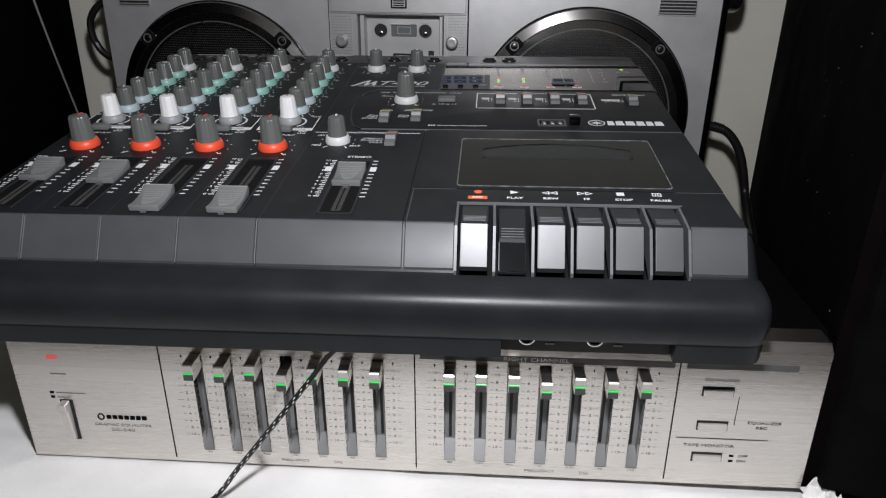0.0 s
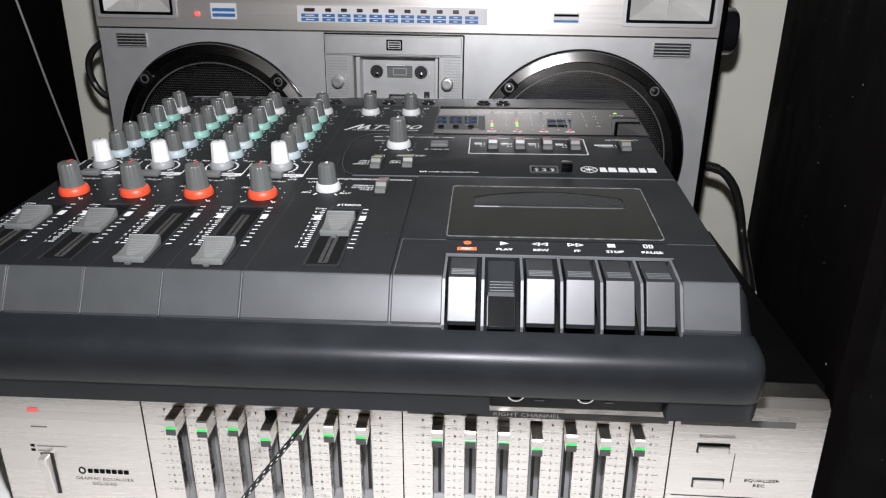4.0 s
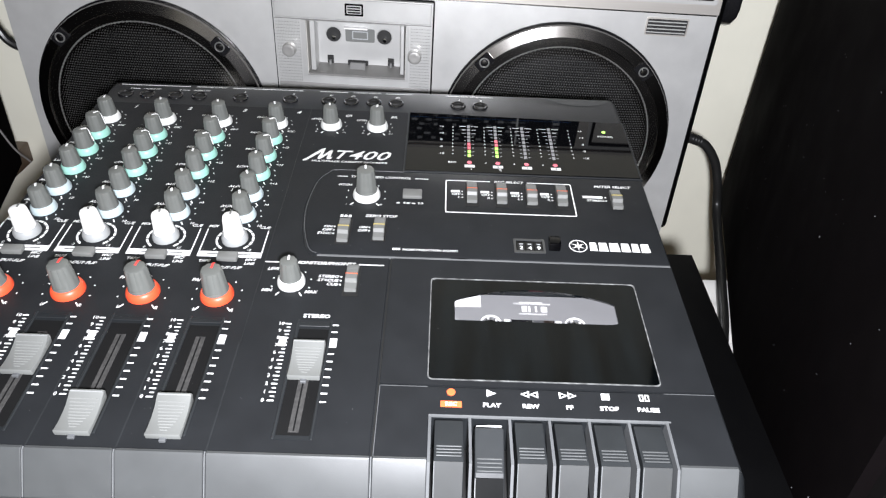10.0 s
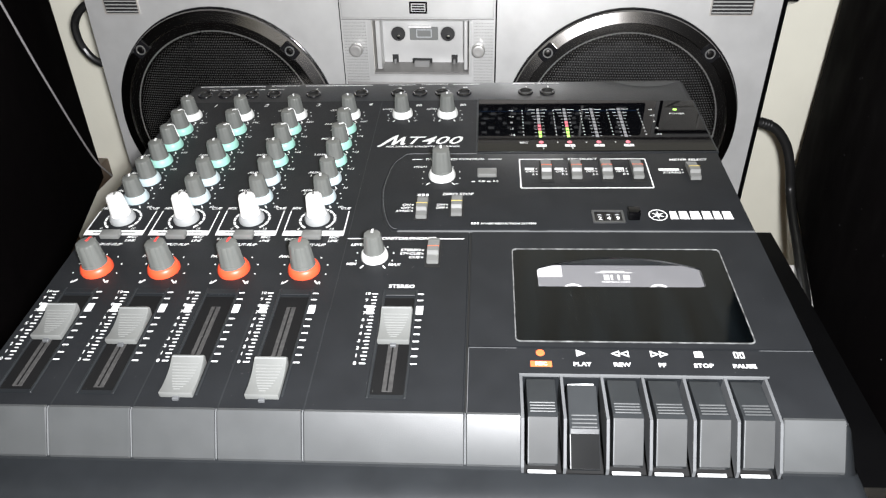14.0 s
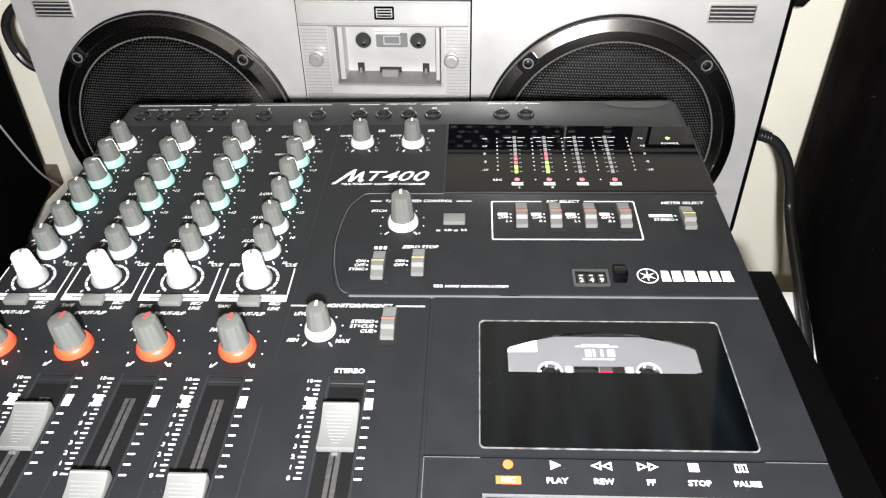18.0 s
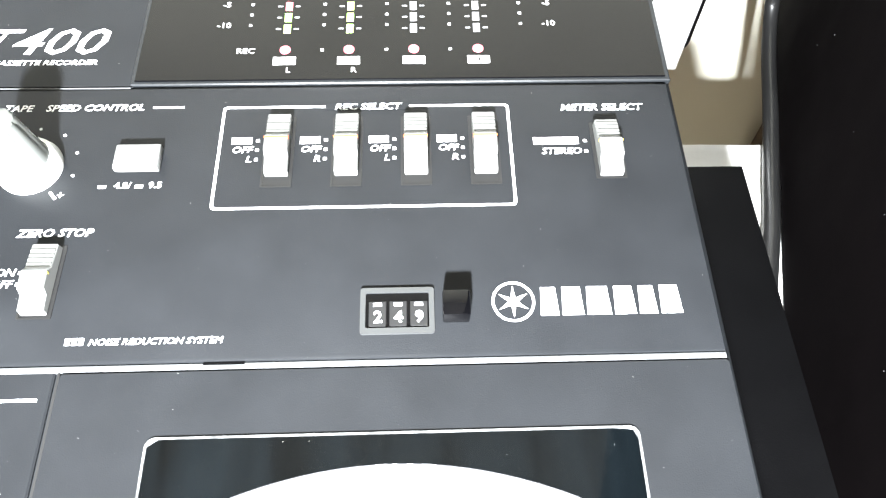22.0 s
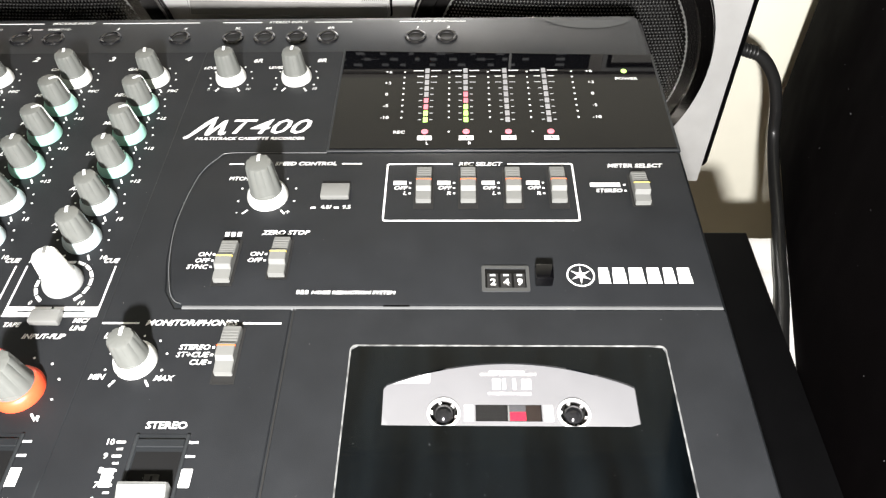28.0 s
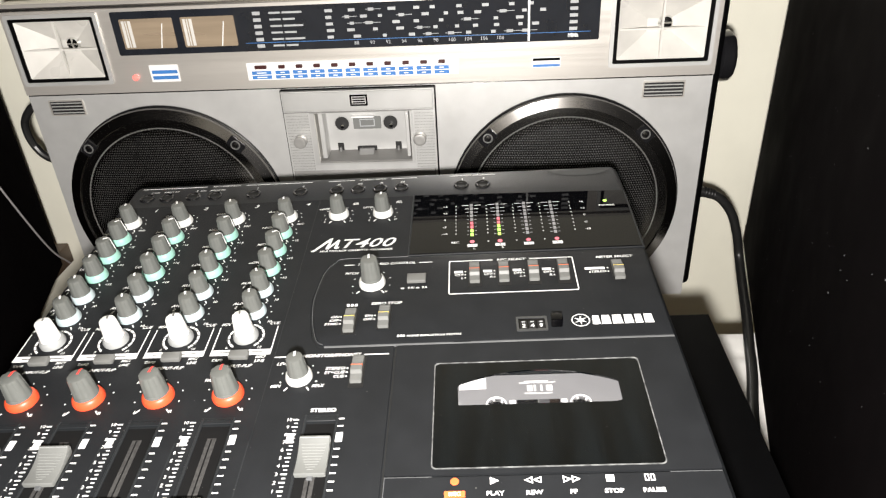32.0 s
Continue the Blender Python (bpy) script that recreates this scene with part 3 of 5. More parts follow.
# signal lead hanging from the recorder over the equaliser
lead = thing("signal_lead", "twin black audio lead with pale flecks hanging down", "cable")
TOP_END, LOW_END = Vector((-29.4, -143, 81.2)), Vector((-88.9, -151, 2.4))
for dx in (0, 1.35):
    line = [TOP_END.lerp(LOW_END, k / 5) for k in range(6)]
    part("core", tube([(-19 + dx, -130, 81.8)] + [(p.x + dx, p.y, p.z) for p in line] + [(-104 + dx, -176, 1.4), (-110 + dx, -224, 1.4)], 0.68, 8), "cable", lead)
fl = bmesh.new()
way = (LOW_END - TOP_END).normalized()
for k in range(34):
    p = TOP_END.lerp(LOW_END, 0.04 + 0.94 * k / 34)
    dx = 0.1 if k % 2 else 1.25
    tube([(p.x + dx, p.y - 0.55, p.z), (p.x + dx + way.x * 1.3, p.y - 0.55 + way.y * 1.3, p.z + way.z * 1.3)], 0.25, 5, fl, 2)
part("fleck_pattern", fl, "white", lead)


# ---- multitrack cassette recorder ----
rec = thing("multitrack_recorder", "black four-track cassette recorder with coloured mixer knobs", "recorder", (0, 0, 147), (6.5, -0.8, 0))
XL, XR = -214.0, 146.0
TOP = -0.8
REAR = [(150, TOP), (176.5, TOP - 0.4), (182, TOP - 2.2), (185.5, TOP - 7), (186.5, TOP - 16), (186, -48.3)]
FRONT = [(-118, -48.3), (-150.3, -48.3), (-150.5, -38.3), (-151.5, -37.7), (-152.3, -34.4), (-152.5, -27.5), (-151.9, -23.2), (-149.9, -19.8), (-146.4, -17.8), (-140.4, -16.9), (-133.6, -16.6), (-121.5, TOP)]
NOTCH = [(-118, -48.3), (-144.5, -48.3), (-144.5, -38.4), (-151.0, -38.2)] + FRONT[4:]
WX0, WX1, WY0, WY1 = 27.0, 117.0, -76.0, -12.0
plain = REAR + FRONT
keyed = REAR + FRONT[:-2] + [(-135.0, -16.7), (-135.0, -25), (-99.4, -25), (-99.4, TOP)]
hollow = [(WY0, TOP), (WY0, -24), (WY1, -24), (WY1, TOP)]
notched = REAR + NOTCH[:-2] + keyed[-4:] + hollow
cut = keyed + hollow
for outline, x0, x1 in ((plain, XL + 8, 22.4), (keyed, 22.4, WX0), (cut, WX0, 43.5), (notched, 43.5, 116), (cut, 116, WX1), (keyed, WX1, 122.7), (plain, 122.7, XR - 2)):
    part("body_section", slab(outline, x0, x1, 0, 1, axis="x"), "shell", rec, "charcoal plastic body with rounded front")
# ends drawn in, so that the corners are rounded
for side, x0 in ((-1, XL + 8), (1, XR - 2)):
    last = [(y, z) for y, z in plain]
    cy, cz = 10, -28
    mine = bmesh.new()
    rows = []
    for dx, off, drop in ((0, 0, 0), (2.6, 0.15, 0.3), (4.8, 0.5, 2.2), (6.8, 1.2, 6.0), (8.6, 3.2, 13.0)):
        rows.append([mine.verts.new((x0 + side * dx, y + (-off if y > cy else off) * (1 if abs(y - cy) > 110 else 0), z - drop if z > -4 else z - off * 0.6 if z > cz else z + off * 0.4)) for y, z in last])
    n = len(last)
    for a, b in zip(rows, rows[1:]):
        for i in range(n):
            mine.faces.new((a[i], a[(i + 1) % n], b[(i + 1) % n], b[i]))
    mine.faces.new(rows[-1])
    part("side_cheek", mine, "shell", rec, "rounded end of the plastic body")
for x in (-190, 130):
    part("front_foot", lathe([(9, -56.0), (9, -48)], 16), "blackmetal", rec, loc=(x, -95, 0))
    part("rear_foot", lathe([(9, -77.0), (8, -48)], 16), "blackmetal", rec, loc=(x, 92, 0))
part("front_recess", box(44, 115.5, -145.0, -144.2, -48.2, -38.6), "well", rec)
for x in (54.5, 83.5):
    part("phone_socket", torus(3.2, 0.6, (0, 0, 0), 24, 8, axis="y"), "chrome", rec, "chrome headphone socket ring", (x, -145.4, -41.0))
    for k, w in enumerate((6, 4)):
        part("socket_print", box(x + 8, x + 8 + w, -145.3, -144.9, -42.4 - 2 * k, -41.9 - 2 * k), "dim", rec)

# top plates
part("mixer_panel", slab([(-210, -121), (-0.7, -121), (-0.7, -1.2), (-41.4, -1.2), (-46.4, 6), (-50.0, 21), (-51.9, 40), (-49.2, 64), (-43.5, 75), (-39, 77.9), (2.4, 77.8), (2.4, 149), (-210, 149)], -1.5, 0, 0.35, 1), "panel", rec)
part("control_panel", slab([(-38.5, 0.2), (147, 0.2), (147, 76.8), (-38.4, 76.9), (-42.3, 74.0), (-48.0, 63.4), (-50.6, 40), (-48.8, 21.4), (-45.0, 7), (-42.2, 2.0)], -1.5, 0.6, 0.9, 2), "panel", rec)
# pale strip: the highlight on the front bevel is put into its colour
part("panel_edge_highlight", box(-39, 147, -1.4, 0.1, -1.3, 0.25, 0.4, 2), "groove", rec, "pale strip for the highlight along the control panel edge")
# highlight round the curved panel rim, drawn as a thin pale line
part("rim_highlight", tube([(2.2, 76.9, 0.5), (-20, 76.95, 0.5), (-38.4, 76.9, 0.5), (-42.4, 74.1, 0.5), (-48.1, 63.5, 0.5), (-50.7, 40, 0.5), (-48.9, 21.4, 0.5), (-45.1, 7, 0.5), (-42.3, 2.0, 0.5), (-39.5, 0.5, 0.5)], 0.17, 6, turns=6), "plate", rec, "thin pale line for the highlight on the raised panel rim")
lid = part("cassette_lid", frame_of(rrect(0.7, 147, -83.2, -1.8, 0.8, 5), rrect(21.3, 124.4, -80.3, -16.1, 2.2, 5), -1.5, 0.4), "panel", rec, "black cassette lid")
rim_o, rim_i = rrect(21.2, 124.5, -80.5, -15.9, 2.2, 8), rrect(21.7, 124.0, -80.0, -16.35, 2.0, 8)
part("window_rim", frame_of(rim_o, rim_i, -0.6, 0.75), "rim", lid, "worn pale rim")
arc = [(33.4, -44.3), (112.0, -44.3), (112.1, -31)]
arc += [(72.7 + 39.2 * u, -22.4 - 8.2 * abs(u) ** 2.0) for u in np.linspace(0.98, -0.98, 21)]
arc += [(33.2, -31)]


def spread(loop, n, c):
    """n points on a closed outline, by even angles round c."""
    out = []
    for k in range(n):
        a = 2 * math.pi * k / n + 0.01
        d = (math.cos(a), math.sin(a))
        best = None
        for i in range(len(loop)):
            p, q = loop[i], loop[(i + 1) % len(loop)]
            ex, ey = q[0] - p[0], q[1] - p[1]
            det = d[0] * -ey + d[1] * ex
            if abs(det) < 1e-9:
                continue
            rx, ry = p[0] - c[0], p[1] - c[1]
            s = (rx * -ey + ry * ex) / det
            t = (d[0] * ry - d[1] * rx) / det
            if s > 0 and -1e-6 <= t <= 1 + 1e-6 and (best is None or s < best):
                best = s
        out.append((c[0] + best * d[0], c[1] + best * d[1]))
    return out


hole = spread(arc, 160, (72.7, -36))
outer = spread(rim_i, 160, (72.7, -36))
# opaque black mask; it casts no shadow, so torch light reaches the cassette
opaque_mask = part("pane_mask", frame_of(outer, hole, -0.5, 0.45), "mask", lid, "glossy black opaque mask with dust specks", smooth=False)
opaque_mask.visible_shadow = False
pane_mesh = bmesh.new()
pane_mesh.faces.new([pane_mesh.verts.new((x, y, 0.3)) for x, y in spread(arc, 60, (72.7, -36))])
pane = part("window_glass", pane_mesh, "glass", lid, "clear glass", smooth=False)
pane.visible_shadow = False
# dust left on the pane
rng = random.Random(5)
specks = bmesh.new()
for k in range(18):
    x, y, r = rng.gauss(54, 5), rng.uniform(-66, -46), rng.uniform(0.05, 0.16)
    a = rng.uniform(0, 3)
    slab([(x + r * math.cos(a + 1.26 * j), y + rng.uniform(0.7, 1.5) * r * math.sin(a + 1.26 * j)) for j in range(5)], 0.455, 0.5, bm=specks)
tagged(part("dust", specks, "smear", lid, smooth=False), "faint dust specks", kind="stuff")
part("hinge_mark", box(31, 40, -0.4, 0.2, -0.5, 0.3), "blackmetal", lid)

# transport plate round the keys
tp = bmesh.new()
slab([(0.7, -121.5), (22.3, -121.5), (22.3, -99), (122.8, -99), (122.8, -121.5), (147, -121.5), (147, -84.2), (0.7, -84.2)], -1.5, 0.5, 0.35, 1, tp)
plate = part("transport_plate", tp, "panel", rec)
# lit edges of the transport plate, painted as thin pale lines
part("plate_highlight", box(0.7, 1.0, -121, -84.4, 0.45, 0.58), "plate", plate, "thin pale line for the lit plate edge")
for a, b in ((0.7, 21.5), (124.5, 146.6)):
    part("plate_highlight", box(a, b, -84.6, -84.25, 0.45, 0.58), "plate", plate, "thin pale line for the lit plate edge")
part("key_well", box(22.5, 122.6, -134.9, -99.5, -24.9, -23.5), "well", rec)
part("well_edge", box(22.3, 124, -99.6, -98.9, -0.4, 0.85), "groove", rec)

# slanted front strip, one piece between each pair of seams
for a, b in ((-209.5, -172.0), (-170.9, -136.6), (-135.6, -101.2), (-100.2, -65.6), (-64.6, -0.3), (0.7, 22.2), (122.9, 146.2)):
    part("front_strip", slab([(-119.6, 0.9), (-120.8, 1.2), (-121.6, 0.7), (-132.9, -14.6), (-133.0, -16.2), (-120.0, -1.4)], a, b, 0.3, 1, axis="x"), "lip", rec, "dark grey slanted strip")
for x in (-171.4, -136.1, -100.7, -65.1, 0.2):
    # pale sliver in each seam carries the edge highlight in its colour
    part("seam_highlight", slab([(-119.9, 0.8), (-121.4, 0.4), (-132.7, -14.8), (-132.7, -16.2), (-120.0, -1.4)], x - 0.22, x + 0.22, axis="x"), "groove", rec)
    part("seam", box(x - 0.3, x + 0.3, -120.5, -62 if x < -1 else -1, 0.02, 0.07), "key" if x < -1 else "well", rec)

part("seam", box(-64.9, -64.5, -62, 149, 0.02, 0.06), "shell", rec)

# transport keys
KEY_X = [30.9 + 16.6 * k for k in range(6)]
UP = [(-101, -8), (-100.5, -0.6), (-101.6, 0.2), (-119.4, 1.3), (-120.9, 0.9), (-131.9, -14.5), (-131.6, -16.4), (-126, -20), (-104, -12)]
PRESSED = [(-102.5, -9), (-104.0, -0.6), (-104.9, 0.6), (-121.8, -5.5), (-123.2, -6.7), (-133.3, -15.6), (-133.0, -17.0), (-126, -21), (-104, -13)]
for k, x in enumerate(KEY_X):
    down = k == 1
    prof = PRESSED if down else UP
    (ya, za), (yb, zb), (yc, zc), (yd, zd) = prof[2:6]
    kb = slab(prof, x - 6.0, x + 6.0, 0.45, 2, axis="x")
    ky = part("transport_key", kb, "key", rec, "dark grey transport key, pressed in" if down else "dark grey transport key", smooth=False)
    rise = (zb - za) / (yb - ya)
    for j in range(4):
        y = yb + 0.7 + 1.5 * j
        z = zb + rise * (y - yb)
        part("ridge", box(x - 5.1, x + 5.1, y - 0.35, y + 0.35, z - 0.4, z + 0.42, 0.15, 1), "lip", ky)
    if not down:
        part("key_foot", box(x - 5.8, x + 5.2, -133.4, -131.9, -19.3, -18.8), "foot_strip", ky, "pale foot of the key")
    part("front_face", slab([(yc - 0.05, zc), (yd + 0.1, zd + 0.2), (yd - 0.25, zd + 0.45), (yc - 0.4, zc + 0.2)], x - 5.6, x + 5.6, axis="x"), "key_shaded" if down else "key_front", ky)
    part("face_edge", slab([(yc - 0.2, zc + 0.1), (yd - 0.1, zd + 0.3), (yd - 0.45, zd + 0.55), (yc - 0.55, zc + 0.35)], x - 5.95, x - 5.6, axis="x"), "groove", ky)
part("paper_scrap", slab([(KEY_X[1] - 5.4, -102.4), (KEY_X[1] - 1, -101.8), (KEY_X[1] + 5.6, -102.6), (KEY_X[1] + 5.6, -101.0), (KEY_X[1] + 1, -100.9), (KEY_X[1] - 5.2, -101.4)], -3.4, -2.8), "foot_strip", rec, "pale strip showing behind the pressed key")
for k in range(7):
    x = min(22.9 + 16.66 * k, 122.4)
    part("key_divider", slab([(-99.6, 0.55), (-99.6, -6), (-133.4, -19.4), (-133.1, -15.7), (-121.2, 0.1)], x - 0.6, x + 0.6, axis="x"), "plate", rec, "pale grey divider between keys")

# symbols and words over the keys
ZP = 0.56
part("record_symbol", lathe([(1.9, ZP - 0.1), (1.9, ZP)], 20), "orange", rec, loc=(31.7, -87.0, 0))
part("record_plate", box(27.2, 36.2, -94.9, -91.7, ZP - 0.1, ZP), "orange", rec)
lettering("REC", 2.6, 31.7, -93.3, ZP + 0.05, rec, "white", wide=1.1, bold=0.08)


def tri(x, y, w, h, flip, hollow, parent):
    s = -1 if flip else 1
    pts = [(x - s * w / 2, y + h / 2), (x - s * w / 2, y - h / 2), (x + s * w / 2, y)]
    if not flip:
        pts = pts[::-1]
    if hollow:
        q = [(x + (px - x) * 0.55 - s * 0.1 * w * 0.6, y + (py - y) * 0.5) for px, py in pts]
        part("transport_symbol", frame_of(pts, q, ZP - 0.1, ZP), "white", parent)
    else:
        part("transport_symbol", slab(pts, ZP - 0.1, ZP), "white", parent)


tri(49.0, -87.0, 4.0, 3.8, False, False, rec)
for c, f in ((65.4, True), (82.1, False)):
    tri(c - 1.9, -87.0, 3.8, 3.6, f, True, rec)
    tri(c + 1.9, -87.0, 3.8, 3.6, f, True, rec)
part("transport_symbol", box(96.6, 100.2, -88.7, -85.3, ZP - 0.1, ZP), "white", rec)
for dx in (-1.2, 1.2):
    part("transport_symbol", frame_of(rrect(115.2 + dx - 0.95, 115.2 + dx + 0.95, -88.7, -85.3, 0.1, 1), rrect(115.2 + dx - 0.45, 115.2 + dx + 0.45, -88.2, -85.8, 0.1, 1), ZP - 0.1, ZP), "white", rec)
for x, w in ((49.0, "PLAY"), (65.6, "REW"), (82.2, "FF"), (99.2, "STOP"), (115.9, "PAUSE")):
    lettering(w, 3.0, x, -93.3, ZP, rec, wide=1.12, bold=0.1)

# cassette lying in the lid
cas = thing("cassette_tape", "pale grey compact cassette behind the lid window", "cassette")
cas.parent = None
cas.matrix_basis = rec.matrix_basis @ pose(0.0732, -0.0338, -0.0122)
sh = bmesh.new()
box(-44.5, 44.5, 5.6, 20, -9, 0, 0, bm=sh)
box(-44.5, 44.5, -36, -5.6, -9, 0, 0, bm=sh)
box(-44.5, -26.6, -5.6, 5.6, -9, 0, 0, bm=sh)
box(26.6, 44.5, -5.6, 5.6, -9, 0, 0, bm=sh)
box(-15.8, 15.8, -5.6, 5.6, -9, 0, 0, bm=sh)
part("shell", sh, "cassette", cas, smooth=False)
for s in (-1, 1):
    sq = rrect(s * 21.2 - 5.7, s * 21.2 + 5.7, -5.8, 5.8, 0.05, 7)
    rd = spread([(s * 21.2 + 5.0 * math.cos(a), 5.0 * math.sin(a)) for a in np.linspace(0, 2 * math.pi, 49)[:-1]], 40, (s * 21.2, 0))
    part("hub_frame", frame_of(spread(sq, 40, (s * 21.2, 0)), rd, -2, 0.05), "cassette", cas)
    part("hub_rim", torus(5.0, 0.5, (s * 21.2, 0, 0.1), 32, 8), "label", cas, "pale hub rim")
    part("hub_floor", lathe([(5.4, -4), (5.4, -3.5)], 24), "well", cas, loc=(s * 21.2, 0, 0))
    for j in range(6):
        a = math.pi / 3 * j + 0.3
        part("hub_tooth", box(-0.45, 0.45, 3.7, 4.8, -3, -0.5, 0.2, 1), "label", cas, loc=(s * 21.2, 0, 0), rot=(0, 0, math.degrees(a)))
    part("spindle", lathe([(3.4, -3.6), (3.2, -0.4), (2.2, 0.6), (0.8, 1.2), (0, 1.3)], 18), "ring", cas, loc=(s * 21.2, 0, 0))
part("tape_window", box(-10.8, 10.8, -2.9, 2.9, -0.2, 0.08), "ring", cas, "dark tape window")
part("tape_pack", box(5.6, 10.4, -2.8, 2.8, 0.0, 0.12), "tape", cas)
part("red_mark", box(0.4, 5.6, -2.7, 0.4, 0.0, 0.13), "red_tab", cas, "red leader mark")
part("window_bar", box(-0.3, 0.3, -2.8, 2.8, 0.0, 0.13), "cap", cas)
part("window_tint", box(0.4, 5.6, 0.4, 2.8, 0.0, 0.12), "knob_face_grey", cas)
for x in (-13, 13):
    part("window_trim", box(x - 1.5, x + 1.5, -2.9, 2.9, -0.2, 0.08, 0.05, 1), "label", cas)
for k, w in enumerate((3.0, 1.2, 1.2)):
    part("label_bar", box(-5 + 3.4 * k, -5 + 3.4 * k + w * 0.9, 8.6, 12.6, 0.01, 0.09), "label", cas)
part("label_bar", box(4.8, 8.0, 8.7, 12.5, 0.01, 0.09), "label", cas)
lettering("POSITION-HIGH", 1.5, 0.6, 7.0, 0.09, cas, "label", wide=1.3, bold=0.06)
part("label_bar", box(-7, 7, -8.3, -6.6, 0.01, 0.09), "label", cas)
lettering("CASSETTE MECHANISM", 1.4, 0.4, 14.2, 0.09, cas, "label", wide=1.3, bold=0.06)
part("label_bar", box(-6, 6, 15.0, 15.6, 0.01, 0.09), "label", cas)
part("label_sticker", slab([(-40, 10.6), (-26, 10.9), (-26, 19.6), (-40, 19.6)], 0.01, 0.09), "label", cas, "white paper sticker")
part("corner_screw", lathe([(2.0, 0), (2.0, 0.5), (0, 0.7)], 16), "label", cas, loc=(-40, -7.4, 0))


# ---- knobs ----
knob_cache = {}


def knob(x, y, z, skirt, turn=0.0, size=1.0, height=15.0, cap="knob", pointer="white", name="rotary_knob", label=""):
    key = (skirt, size, height, cap, pointer)
    if key not in knob_cache:
        s = size
        base = lathe([(6.9 * s, 0), (7.0 * s, 1.2), (6.5 * s, 3.0), (5.9 * s, 4.0), (5.3 * s, 4.4), (0, 4.4)], 36)
        body = lathe([(5.5 * s, 4.2), (5.3 * s, 5.0), (4.45 * s, height - 1.2), (4.1 * s, height - 0.4), (3.3 * s, height), (0, height)], 40, ribs=10, depth=0.28 * s, rib_from=1)
        line = bmesh.new()
        slab([(4.2 * s - 0.1, height - 0.6), (3.4 * s, height + 0.16), (0.6, height + 0.16), (0.6, height - 0.6)], -0.55, 0.55, bm=line, axis="x")
        slab([(4.65 * s, height - 1.3), (4.2 * s, height - 0.3), (3.9 * s, height - 0.3), (5.3 * s, 6.0), (5.75 * s, 5.6)], -0.5, 0.5, bm=line, axis="x")
        knob_cache[key] = (solid(base, skirt), solid(body, cap), solid(line, pointer))
    a, b, c = knob_cache[key]
    ob = obj(name, a, rec, (x, y, z), (0, 0, turn), label)
    obj("cap", b, ob)
    obj("pointer", c, ob)
    return ob


dot_mesh = solid(lathe([(0.42, -0.05), (0.42, 0.05)], 8), "white")
tick_mesh = solid(box(-0.35, 0.35, -1.3, 1.3, -0.05, 0.05), "white", False)


def dots(x, y, z, r, count=11, span=300):
    """Printed dots round a knob, a short stroke at either end."""
    for k in range(count):
        deg = span / 2 - span * k / (count - 1)
        a = radians(90 + deg)
        last = k in (0, count - 1)
        obj("scale_tick" if last else "scale_dot", tick_mesh if last else dot_mesh, rec, (x + r * math.cos(a), y + r * math.sin(a), z), (0, 0, deg))


CH = [-194.0, -157.6, -120.7, -84.0]
PAN = [-189.8, -154.7, -118.5, -82.6]
ROWS = [(127.5, "skirt_white", "GAIN", 15, "knob"), (108.2, "skirt_green", "HIGH", -55, "knob"), (88.8, "skirt_green", "MID", -60, "knob"), (69.3, "skirt_green", "LOW", 8, "knob"), (48.8, "skirt_blue", "AUX", 20, "knob"), (29.8, "skirt_blue", "AUX", 18, "knob")]
a0, a1 = radians(235), radians(235 - 290 * 0.8 / 13)
segment = solid(slab([(9.0 * math.cos(a0), 9.0 * math.sin(a0)), (9.0 * math.cos(a1), 9.0 * math.sin(a1)), (10.2 * math.cos(a1), 10.2 * math.sin(a1)), (10.2 * math.cos(a0), 10.2 * math.sin(a0))], 0, 0.06), "white", False)
